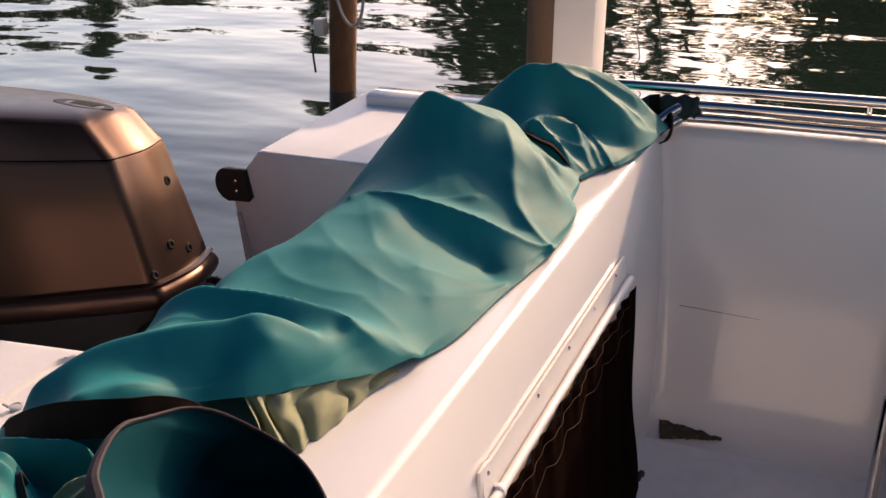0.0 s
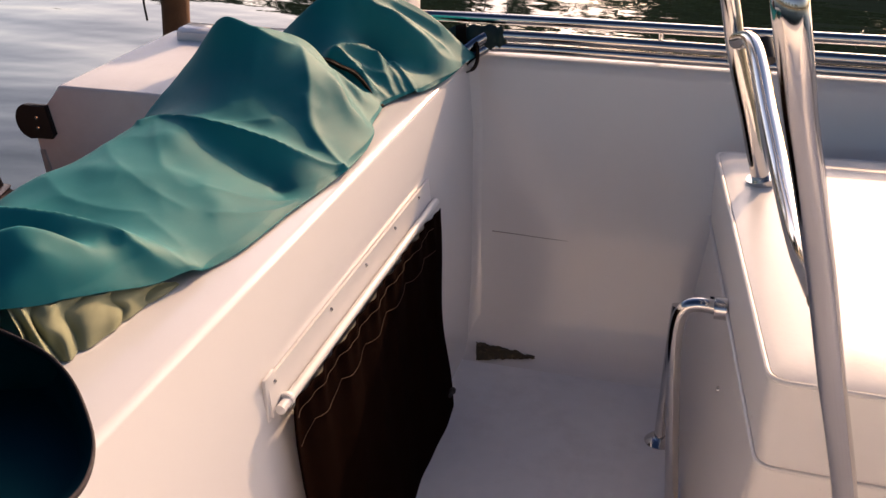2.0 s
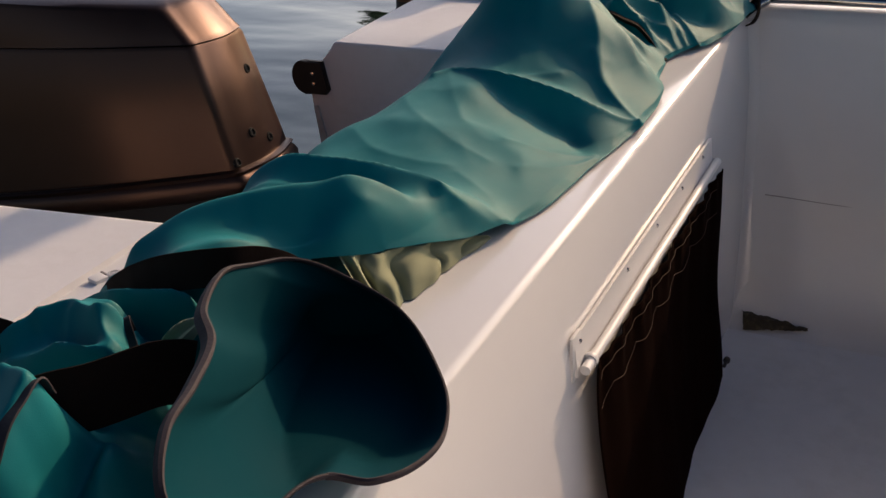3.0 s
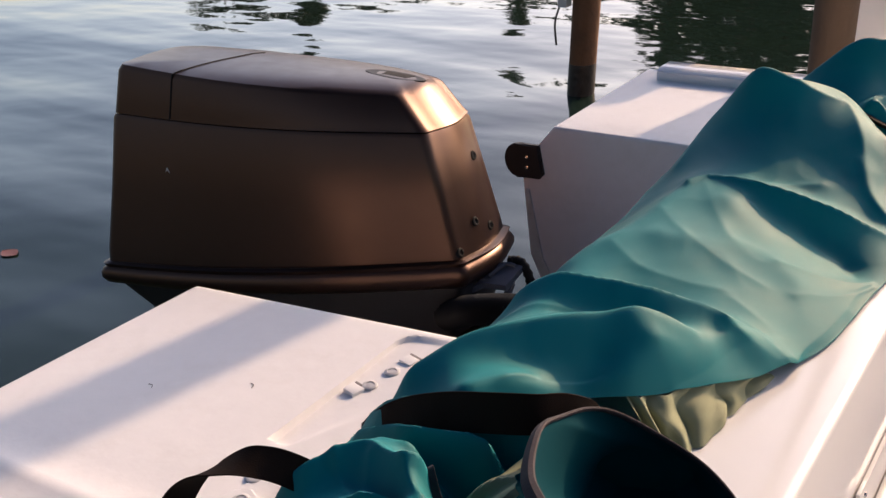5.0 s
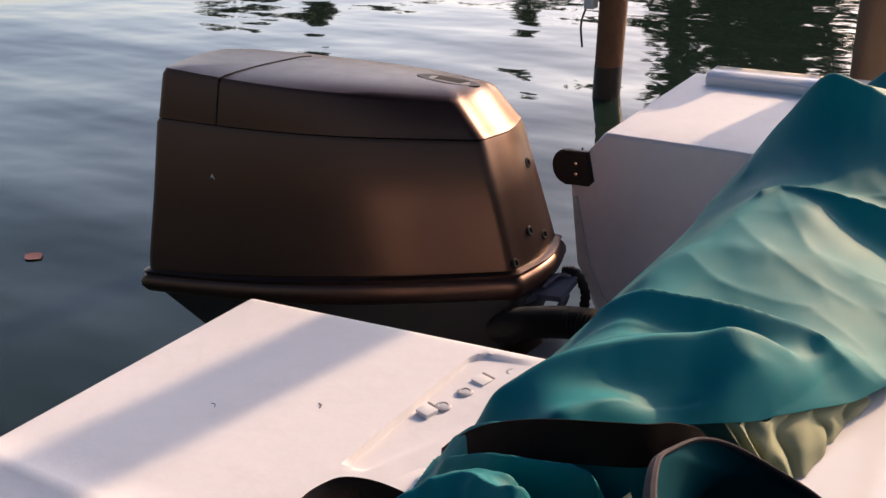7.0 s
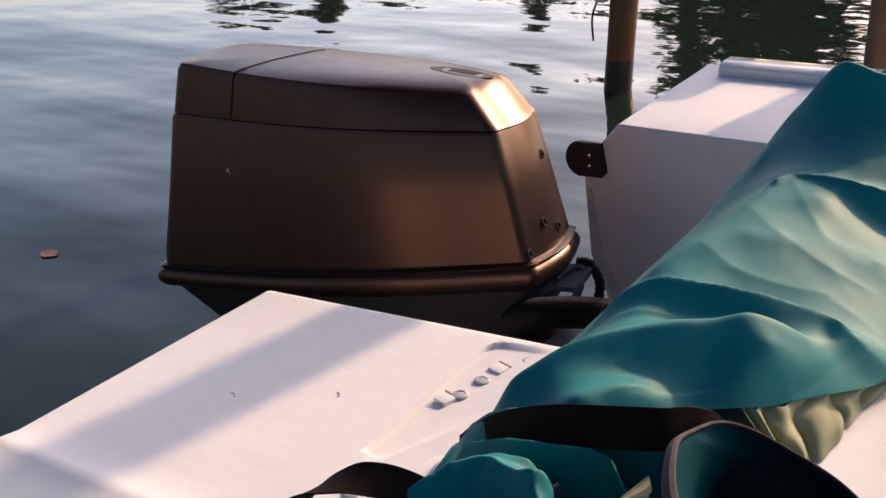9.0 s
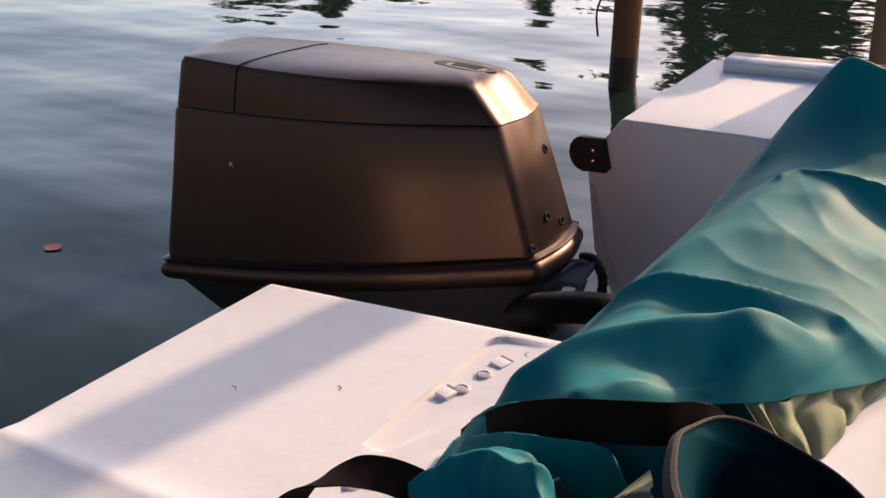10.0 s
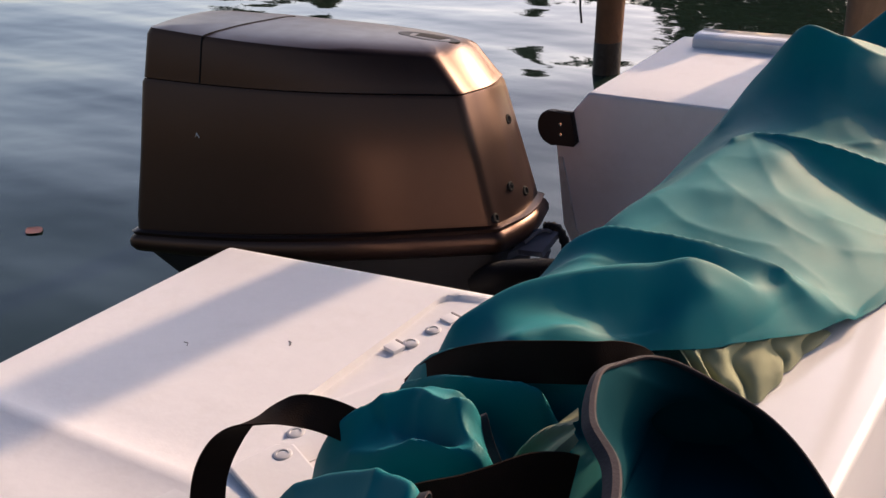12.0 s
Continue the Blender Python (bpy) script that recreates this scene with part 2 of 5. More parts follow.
def trough(x, y, run):
    """Depth of the hinge trough moulded into the deck: a sharp outer wall, a floor rising inwards, a rounded far end (run is the station along the deck)."""
    inner = min(-0.962, -1.026 + 0.47 * (y - 0.80))
    lip = max(0.0, 0.022 - max(0.0, x + 1.064))
    end = 1.046 - 0.022 + math.sqrt(max(0.0, 0.022 ** 2 - lip ** 2))
    depth = 0.0085 + 0.02 * (1.0 - y)
    slope = min(1.0, max(0.0, (inner - x) / (inner + 1.064)))
    return depth * (0.3 * ease(0.0, 0.35, slope) + 0.7 * slope) * ease(-1.0655, -1.0635, x) * ease(0.79, 0.80, y) * (1 - ease(end - 0.006, end, run))


rings = []
flats = [(0.60 + 0.03 * k, CAP) for k in range(5)] + [(0.728 + 0.0055 * k, CAP) for k in range(60)]
cross = [-1.3, -1.2, -1.1, -1.0656, -1.0645, -1.0634] + [-1.0625 + 0.00265 * k for k in range(41)]
for yr, zt in [(0.15, CAP - 0.006), (0.35, CAP - 0.003), (0.50, CAP - 0.001), (0.545, CAP), (0.560, CAP + 0.0035), (0.570, CAP + 0.005), (0.580, CAP + 0.0035)] + flats + [(1.0555, CAP), (1.063, CAP - 0.001), (1.067, CAP - 0.004), (1.069, CAP - 0.010)]:
    xa = -1.493 - 0.0435 * (1.068 - yr)
    skew = lambda x: yr + 0.1245 * (x + 1.493) * (yr - 0.15) / 0.918
    top = [(xa + 0.011, zt)] + [(x, zt - trough(x, skew(x), yr)) for x in cross] + [(-0.953, zt)]
    rings.append([(x, skew(x), z) for x, z in [(xa - 0.03, 0.2), (xa, zt - 0.010), (xa + 0.0015, zt - 0.004), (xa + 0.005, zt - 0.001)] + top + [(-0.953, 0.2)]])
part("quarter_deck", loft(rings), DECK, boat, "sunlit white deck moulding with a soft ridge")
along([(-1.335, CAP), (-1.372, 0.812), (-1.424, 0.72), (-1.41, 0.51), (-1.345, 0.385), (-1.3, 0.12), (-0.956, 0.12), (-0.956, CAP)], [2.052, 2.2, 2.4, 2.6], DECK, "quarter_deck", boat, bevel=0.008)
along([(2.50, CAP - 0.01), (2.50, CAP + 0.022), (2.515, CAP + 0.03), (2.58, CAP + 0.03), (2.6, CAP + 0.02), (2.6, CAP - 0.01)], [-1.27, -1.24, -0.9, -0.6], GELCOAT, "toe_rail", boat, axis="x")
# added strip that stands for the hull's own edge, placed to fit the camera's view
EDGE = material("grey_green_edge", (0.58, 0.6, 0.6), 0.5, grain=(20, 0.1), stain=(12, 0.4, (0.12, 0.16, 0.14)))
part("edge_strip", loft([[(x, y, z) for x, z in ((-1.4155, 0.69), (-1.404, 0.69), (-1.371, 0.51), (-1.31, 0.385), (-1.338, 0.385), (-1.402, 0.51))] for y in (2.047, 2.056)]), EDGE, boat, "thin grey-green strip added for the hull's edge", smooth=False)
part("well_floor", box(-1.31, 1.05, 0.1, -0.957, 2.05, 0.40), DECK, boat)
part("cockpit_floor", box(-0.42, 0.0, FLOORZ - 0.06, 2.6, 2.4, FLOORZ + 0.004, 0.0), FLOOR, boat)
side = [(2.2, FLOORZ - 0.1), (2.235, FLOORZ + 0.0015), (2.28, FLOORZ + 0.006), (2.31, FLOORZ + 0.02), (2.335, FLOORZ + 0.05), (2.36, 0.22), (2.43, 0.42), (2.545, 0.83), (2.55, 0.848), (2.56, 0.857), (2.59, 0.861), (2.68, 0.861), (2.7, 0.855), (2.71, 0.83), (2.6, FLOORZ - 0.1)]
along(side, [-0.62, -0.3, 0.2, 0.8, 1.6, 2.6], GELCOAT, "hull_side", boat, axis="x")
# near side, out of view: added and sized to bounce sunlight into the cockpit
part("hull_side", box(-0.5, 0.24, FLOORZ - 0.3, 2.6, 0.44, 0.76, 0.02), GELCOAT, boat)
part("hull_bottom", prism(((-1.5, 0.55), (2.6, -0.3), (2.6, 2.6), (-1.3, 2.58)), -0.35, 0.06, 0.02), GELCOAT, boat)
# unseen forward end, kept low to limit bounced light on the transom
part("bulkhead", box(2.6, 0.24, -0.3, 2.68, 2.7, 0.4, 0.02), GELCOAT, boat)
# rounded corner between transom and hull side
rings = []
for z, yw, xt in ((FLOORZ, 2.335, -0.396), (0.2, 2.35, -0.3987), (0.42, 2.43, -0.41), (0.69, 2.505, -0.428), (0.83, 2.545, -0.448)):
    r = 0.03
    rings.append([(xt - 0.0015 + r - r * math.cos(a), yw + 0.0015 - r + r * math.sin(a), z) for a in [k * math.pi / 16 for k in range(9)]] + [(xt - 0.01, yw + 0.01, z)])
part("corner_fillet", loft(rings), GELCOAT, boat)
# scuffed crease along the hull side
part("scuff_line", tube([(-0.36 + 0.05 * k, 2.4302 + 0.0008 * math.sin(k * 1.7), 0.425 - 0.0012 * k) for k in range(8)], lambda f: 0.0012 * (1 - 0.8 * f), 6, 2), material("grey_scuff_and_slot_shade", (0.25, 0.23, 0.23), 0.7, grain=(60, 0.3)), boat, "thin grey scuff mark")

# black rub-rail end cap on the far quarter
cap_bm = bmesh.new()
out = [(-1.432 - 0.036 * math.cos(a), 0.763 + 0.043 * math.sin(a)) for a in [math.pi / 2 - k * math.pi / 14 for k in range(15)]]
out = out + [(-1.372, 0.722), (-1.36, 0.735), (-1.372, 0.808)]
loft([[(x, 2.041, z) for x, z in out], [(x, 2.058, z) for x, z in out]], bm=cap_bm)
bmesh.ops.bevel(cap_bm, geom=[e for e in cap_bm.edges if abs(e.verts[0].co.y - e.verts[1].co.y) < 1e-5], offset=0.004, segments=2, affect="EDGES")
endcap = tagged(part("rub_rail_cap", cap_bm, RUBBER), "black moulded rub-rail end cap with two screws", "end cap")
for z in (0.776, 0.750):
    screw(endcap, (-1.402, 2.041, z), (0, -1, 0), 0.0055)

# ---- outboard ----
outboard = thing("outboard_motor", "dark bronze-grey outboard motor with a moulded cowl", "outboard motor")
AXIS, NOSE = radians(8.0), Vector((-1.365, 1.678, 0))


def cowl_ring(z, aft, fore, wa, wf, dz=0.0, ra=0.035, rf=0.024, seg=6, belly=(0.042, 0.014, 0.03, 0.02)):
    """An outline of the cowl at height z: lengths aft and fore of the nose mark, half widths, corner radii; dz lifts the bow end."""
    corners = [(-aft, -wa, ra), (fore, -wf, rf), (fore, wf, rf), (-aft, wa, min(0.13, wa * 0.6))]
    pts = []
    for k in range(4):
        x, y, r = corners[k]
        x0, y0, _ = corners[k - 1]
        x1, y1, _ = corners[(k + 1) % 4]
        a = (Vector((x0, y0)) - Vector((x, y))).normalized()
        b = (Vector((x1, y1)) - Vector((x, y))).normalized()
        c = Vector((x, y))
        for i in range(seg + 1):
            t = i / seg
            pts.append((c + a * r) * (1 - t) ** 2 + c * 2 * t * (1 - t) + (c + b * r) * t * t)
        # points along the side, with a slight belly
        far = Vector((x1, y1)) + (Vector((x, y)) - Vector((x1, y1))).normalized() * corners[(k + 1) % 4][2]
        start = c + b * r
        nrm = Vector((b.y, -b.x))
        for i in range(1, 8):
            t = i / 8
            pts.append(start.lerp(far, t) + nrm * belly[k] * math.sin(math.pi * t))
    out = []
    for p in pts:
        f = (p.x + aft) / (aft + fore)
        # the far side is lowered to fit the cowl's outline in the camera's view
        far_drop = 0.085 * (p.y + 0.235 - 0.135 * max(0.0, min(1.0, (p.x + 0.69) / 0.69)))
        far_drop += 0.05 * max(0.0, p.y / 0.213) ** 1.5 * max(0.0, min(1.1, -p.x / 0.66))
        x, y = p.x * math.cos(AXIS) - p.y * math.sin(AXIS), p.x * math.sin(AXIS) + p.y * math.cos(AXIS)
        out.append((NOSE.x + x, NOSE.y + y, z + dz * f - far_drop))
    return out


def cowl(rows, **more):
    return loft([cowl_ring(*r, **more) for r in rows])



# main cowl: base, waist, shoulder under the seam
body = part("cowl", cowl([(0.655, 0.770, 0.064, 0.277, 0.120, 0.055), (0.70, 0.764, 0.055, 0.274, 0.119, 0.05), (0.85, 0.734, 0.027, 0.254, 0.112, 0.02),
                   (1.006, 0.707, 0.001, 0.233, 0.106, -0.028), (1.014, 0.702, -0.003, 0.229, 0.102, -0.028), (1.014, 0.67, -0.03, 0.20, 0.08, -0.028)]), COWL, outboard)
# lid above the seam, bevelled towards the bow, with a domed top
LID = [(1.012, 0.692, -0.008, 0.222, 0.095, -0.024), (1.0165, 0.701, -0.002, 0.231, 0.104, -0.027), (1.030, 0.698, -0.012, 0.229, 0.103, -0.031), (1.108, 0.680, -0.054, 0.219, 0.097, -0.053), (1.121, 0.672, -0.062, 0.213, 0.093, -0.060),
       (1.1225, 0.640, -0.066, 0.185, 0.08, -0.0561), (1.1183, 0.55, -0.09, 0.12, 0.055, -0.0438), (1.1077, 0.41, -0.16, 0.05, 0.025, -0.0234)]
lid = part("cowl_lid", cowl(LID), COWL, outboard)
GAP = material("black_joint", (0.004, 0.004, 0.004), 0.9)


# rubbing skirt at the foot of the cowl
part("skirt", cowl([(0.614, 0.772, 0.066, 0.277, 0.12, 0.05), (0.618, 0.782, 0.074, 0.285, 0.127, 0.055), (0.628, 0.789, 0.081, 0.290, 0.131, 0.06), (0.640, 0.789, 0.081, 0.290, 0.131, 0.06),
                    (0.650, 0.784, 0.077, 0.286, 0.127, 0.06), (0.655, 0.778, 0.070, 0.281, 0.124, 0.06), (0.663, 0.782, 0.074, 0.284, 0.126, 0.06), (0.669, 0.772, 0.065, 0.276, 0.119, 0.058), (0.669, 0.6, 0.03, 0.15, 0.05, 0.05)], belly=(0.05, 0.018, 0.03, 0.02)), COWL, outboard)
part("lower_cowl", cowl([(0.25, 0.42, -0.1, 0.1, 0.08, 0.0), (0.45, 0.60, 0.0, 0.2, 0.1, 0.03), (0.52, 0.665, 0.04, 0.235, 0.112, 0.05), (0.617, 0.752, 0.065, 0.272, 0.118, 0.05)]), RUBBER, outboard)
part("leg", cowl([(-0.8, 0.35, 0.0, 0.05, 0.04, 0.0), (0.3, 0.42, -0.05, 0.09, 0.06, 0.0)]), COWL, outboard)
part("mount_bracket", prism(((-1.42, 1.5), (-1.27, 1.5), (-1.27, 1.8), (-1.42, 1.8)), 0.2, 0.52, 0.01), COWL, outboard)
# panel joint round the aft end of the lid
lid_skin = BVHTree.FromPolygons([v.co for v in lid.data.vertices], [tuple(p.vertices) for p in lid.data.polygons])


def lid_side(k, x):
    """The point of the lid's outline k on the near side at x."""
    side = [Vector(p) for p in cowl_ring(*LID[k])[5:15]]
    for p, q in zip(side, side[1:]):
        if p.x <= x <= q.x:
            return p.lerp(q, (x - p.x) / (q.x - p.x))
    return side[0]


joint = [lid_side(1, -1.868), lid_side(2, -1.866), lid_side(3, -1.855), lid_side(4, -1.852), lid_side(5, -1.848)]
for k in range(1, 9):
    hit = lid_skin.ray_cast(Vector((joint[4].x + 0.0015 * k, joint[4].y + 0.028 * k, 1.4)), Vector((0, 0, -1)))[0]
    if hit:
        joint.append(hit)
part("panel_joint", tube([p + Vector((0, -0.0002, 0.0002)) for p in joint], 0.0019, 6, 2), GAP, outboard)
# oval vent on the lid with a slot; a dark disc stands for its recess's shade
V = Vector((-1.492, 1.672, 1.3))
spots = [lid_skin.ray_cast(V + Vector(d), Vector((0, 0, -1)))[0] for d in ((-0.05, -0.01, 0), (0.05, 0.01, 0), (-0.01, 0.022, 0), (0.01, -0.022, 0))]
long_, wide = (spots[1] - spots[0]).normalized(), (spots[2] - spots[3]).normalized()
up = long_.cross(wide).normalized()
wide = up.cross(long_)
tilt = Matrix.Translation(sum(spots, Vector()) / 4) @ Matrix((long_, wide, up)).transposed().to_4x4()
bm = loft([[tilt @ Vector((0.068 * s * math.cos(a), 0.03 * s * math.sin(a), z)) for a in [k * math.pi / 16 for k in range(32)]] for s, z in ((1.0, -0.004), (1.0, 0.0003), (0.97, 0.0007), (0.9, 0.0005), (0.5, 0.0003))])
vent = part("vent", bm, RUBBER, outboard, "oval vent, its recess shade painted as a dark disc")
part("slot", loft([[tilt @ Vector((0.006 + 0.032 * x, 0.003 + 0.015 * y, z)) for x, y in ((-1, -1), (0.75, -1), (1, 1), (-1, 1))] for z in (-0.003, 0.0012)]), GAP, vent, "black slot")
# plugs in the bow face
body_skin = BVHTree.FromPolygons([v.co for v in body.data.vertices], [tuple(p.vertices) for p in body.data.polygons])
for p in ((-1.338, 1.718, 0.899), (-1.291, 1.654, 0.784), (-1.279, 1.712, 0.757), (-1.274, 1.583, 0.747)):
    nrm = Vector((0.938, 0.062, 0.34))
    seat_at = body_skin.ray_cast(Vector(p) + nrm * 0.2, -nrm)[0] or Vector(p)
    m = Matrix.Translation(seat_at + nrm * 0.001) @ nrm.to_track_quat("Z", "Y").to_matrix().to_4x4()
    r = 0.0105
    part("plug", loft([[m @ Vector((r * s * math.cos(k * math.pi / 8), r * s * math.sin(k * math.pi / 8), z)) for k in range(16)] for s, z in ((1.0, -0.006), (1.0, 0.001), (0.8, 0.003), (0.6, 0.003), (0.45, 0.0))]), GAP, outboard, "small dark plug")
# worn fleck on the near side
spot = body_skin.ray_cast(Vector((-1.885, 1.0, 0.925)), Vector((0, 1, -0.06)))[0] or Vector((-1.894, 1.342, 0.902))
part("fleck", loft([[spot + Vector((dx, -0.001 - e, dz)) for dx, dz in ((-0.006, -0.006), (0.0, 0.006), (0.006, -0.005), (0.0, 0.001))] for e in (-0.003, 0.0008)]), PLASTIC, outboard, "pale fleck in the paint", smooth=False)

# tilt lever, cables and hoses at the bow of the motor
ENGINE_GREY = material("grey_engine_paint", (0.10, 0.11, 0.14), 0.4, grain=(30, 0.15))
plate = [(-1.305, 1.60, 0.640), (-1.276, 1.630, 0.655), (-1.221, 1.633, 0.657), (-1.213, 1.690, 0.681), (-1.256, 1.690, 0.681), (-1.315, 1.67, 0.662)]
bm = loft([[(x, y + 0.004, z - 0.015) for x, y, z in plate], plate])
bmesh.ops.bevel(bm, geom=bm.edges[:], offset=0.0025, segments=2, affect="EDGES", profile=0.6)
lever = part("tilt_lever", bm, ENGINE_GREY, outboard, "grey moulded lever", smooth=False)
part("rib", tube([(-1.268, 1.645, 0.664), (-1.250, 1.682, 0.680), (-1.226, 1.683, 0.680)], 0.004, 8, 2), ENGINE_GREY, lever)
part("arm", tube([(-1.226, 1.665, 0.648), (-1.243, 1.665, 0.612), (-1.29, 1.66, 0.58)], 0.008, 8, 2), ENGINE_GREY, lever)


HOSE = material("black_hose_rubber", (0.005, 0.0045, 0.005), 0.55, spec=0.2, grain=(40, 0.2))


def hose(points, radius, ribs, name="hose", label="black corrugated hose"):
    line = smooth_line(points, ribs)
    return part(name, tube(line, lambda f: radius * (1 + 0.12 * math.cos(f * (len(line) - 1) * math.pi)), 12, 0), HOSE, outboard, label)


hose([(-1.33, 1.57, 0.59), (-1.24, 1.53, 0.645), (-1.15, 1.525, 0.672), (-1.05, 1.535, 0.682), (-0.955, 1.56, 0.69)], 0.029, 24)
hose([(-1.25, 1.697, 0.682), (-1.222, 1.70, 0.682), (-1.199, 1.695, 0.646), (-1.20, 1.69, 0.60), (-1.2, 1.69, 0.50)], 0.010, 6, label="thin black cable loop")
hose([(-1.3, 1.45, 0.47), (-1.2, 1.4, 0.47), (-1.08, 1.42, 0.45), (-0.96, 1.5, 0.5)], 0.012, 6, label="thin black cable loop")
part("steering_arm", prism(((-1.2, 1.42), (-1.05, 1.46), (-1.05, 1.52), (-1.2, 1.5)), 0.44, 0.475, 0.006), PLASTIC, outboard, "chalky white steering arm")
part("clamp", prism(((-1.27, 1.56), (-1.13, 1.6), (-1.1, 1.7), (-1.25, 1.74)), 0.46, 0.55, 0.012), ENGINE_GREY, outboard, "grey clamp bracket")
for k in range(3):
    part("bolt", tube([(-1.26 + 0.012 * k, 1.5 - 0.01 * k, 0.585 - 0.022 * k), (-1.24 + 0.012 * k, 1.48 - 0.01 * k, 0.585 - 0.022 * k)], 0.008, 6, 1), STEEL, outboard)

# ---- canvas boot cover ----
cover = thing("canvas_cover", "teal canvas boot cover lying crumpled along the transom", "boat cover")
# crests, hollows and edges of the crumpled cloth: x, y and height over the deck along each
# the long near reach, with its rolls and hollows
NEAR_FOLDS = [
    ((-0.955, 0.80, 0.0), (-0.957, 1.1, 0.0), (-0.958, 1.35, 0.0), (-0.955, 1.6, 0.0)),
    ((-0.90, 0.88, 0.10), (-0.844, 0.95, 0.131), (-0.787, 1.0, 0.140), (-0.753, 1.03, 0.143), (-0.719, 1.06, 0.139), (-0.679, 1.096, 0.141), (-0.63, 1.135, 0.105)),
    ((-0.679, 1.085, 0.136), (-0.652, 1.066, 0.122), (-0.622, 1.078, 0.102)),
    ((-0.81, 0.92, 0.114), (-0.735, 0.985, 0.100), (-0.692, 1.025, 0.094)),
    ((-0.80, 1.10, 0.094), (-0.70, 1.145, 0.084), (-0.64, 1.145, 0.092), (-0.59, 1.155, 0.076)),
]
FAR_FOLDS = [
    ((-0.88, 1.12, 0.10), (-0.835, 1.155, 0.126), (-0.784, 1.169, 0.124), (-0.729, 1.185, 0.118), (-0.672, 1.201, 0.106), (-0.591, 1.205, 0.086), (-0.556, 1.230, 0.050), (-0.543, 1.262, 0.010)),
    ((-0.82, 1.25, 0.078), (-0.72, 1.265, 0.060), (-0.65, 1.265, 0.058), (-0.60, 1.275, 0.046)),
    ((-0.895, 1.28, 0.072), (-0.87, 1.36, 0.088), (-0.844, 1.439, 0.090), (-0.835, 1.53, 0.096), (-0.826, 1.602, 0.102)),
    ((-0.80, 1.41, 0.096), (-0.74, 1.42, 0.088), (-0.66, 1.47, 0.070), (-0.58, 1.43, 0.042)),
    ((-0.751, 1.58, 0.104), (-0.706, 1.532, 0.083), (-0.675, 1.485, 0.068)),
]
REACH = NEAR_FOLDS + FAR_FOLDS
NEAR_EDGE = [  # the near roll down to its lifted lip
    ((-0.80, 0.85, 0.128), (-0.735, 0.925, 0.118), (-0.672, 0.99, 0.100), (-0.628, 1.07, 0.080), (-0.588, 1.14, 0.060), (-0.562, 1.20, 0.036)),
    ((-0.76, 0.80, 0.07), (-0.75, 0.88, 0.078), (-0.708, 0.955, 0.072), (-0.650, 1.012, 0.058), (-0.607, 1.085, 0.041), (-0.577, 1.163, 0.018), (-0.550, 1.235, 0.0), (-0.512, 1.335, 0.0), (-0.500, 1.43, 0.0), (-0.493, 1.52, 0.0)),
]
# the tall middle hump: a sharp fold at its foot, a broad face, a side turned to the bow
HUMP_FOOT = [
    ((-0.826, 1.602, 0.102), (-0.798, 1.637, 0.100), (-0.735, 1.634, 0.104), (-0.672, 1.640, 0.096), (-0.585, 1.657, 0.068), (-0.522, 1.678, 0.029), (-0.481, 1.708, 0.0)),
    ((-0.70, 1.60, 0.082), (-0.642, 1.60, 0.053), (-0.605, 1.598, 0.026), (-0.555, 1.585, 0.0), (-0.512, 1.56, 0.0)),
    ((-0.493, 1.52, 0.0), (-0.482, 1.60, 0.0), (-0.473, 1.69, 0.0)),
    ((-0.86, 1.70, 0.074), (-0.79, 1.72, 0.080), (-0.72, 1.725, 0.074), (-0.65, 1.725, 0.064), (-0.594, 1.715, 0.053), (-0.545, 1.72, 0.026)),
    ((-0.955, 1.6, 0.0), (-0.972, 1.8, 0.0), (-0.972, 2.0, 0.0), (-0.945, 2.14, 0.0), (-0.92, 2.26, 0.0)),
]
HUMP_CREST = [
    ((-0.915, 1.78, 0.060), (-0.909, 1.89, 0.098), (-0.88, 1.93, 0.144), (-0.838, 1.95, 0.208), (-0.812, 1.952, 0.222), (-0.748, 1.95, 0.192), (-0.68, 1.962, 0.162), (-0.662, 1.973, 0.157), (-0.622, 1.91, 0.136), (-0.598, 1.86, 0.104), (-0.572, 1.80, 0.070), (-0.535, 1.75, 0.037), (-0.481, 1.708, 0.0)),
    ((-0.74, 1.83, 0.112), (-0.66, 1.82, 0.092), (-0.60, 1.79, 0.068)),
    ((-0.662, 1.973, 0.157), (-0.612, 1.968, 0.128), (-0.545, 1.925, 0.090), (-0.500, 1.885, 0.043)),
]
HUMP_BACK = [
    ((-0.748, 1.955, 0.192), (-0.712, 2.02, 0.168), (-0.672, 2.045, 0.142), (-0.612, 2.01, 0.098), (-0.556, 1.955, 0.052), (-0.512, 1.93, 0.0)),
    ((-0.473, 1.69, 0.0), (-0.470, 1.8, 0.0), (-0.484, 1.885, 0.0), (-0.512, 1.97, 0.0), (-0.525, 2.06, 0.0)),
    ((-0.66, 2.075, 0.098), (-0.60, 2.045, 0.058), (-0.545, 1.985, 0.016)),
    ((-0.82, 2.07, 0.15), (-0.74, 2.09, 0.115), (-0.66, 2.09, 0.082)),
    ((-0.64, 2.085, 0.09), (-0.585, 2.05, 0.066), (-0.54, 2.03, 0.03)),
]
HUMP = HUMP_FOOT + HUMP_CREST + HUMP_BACK
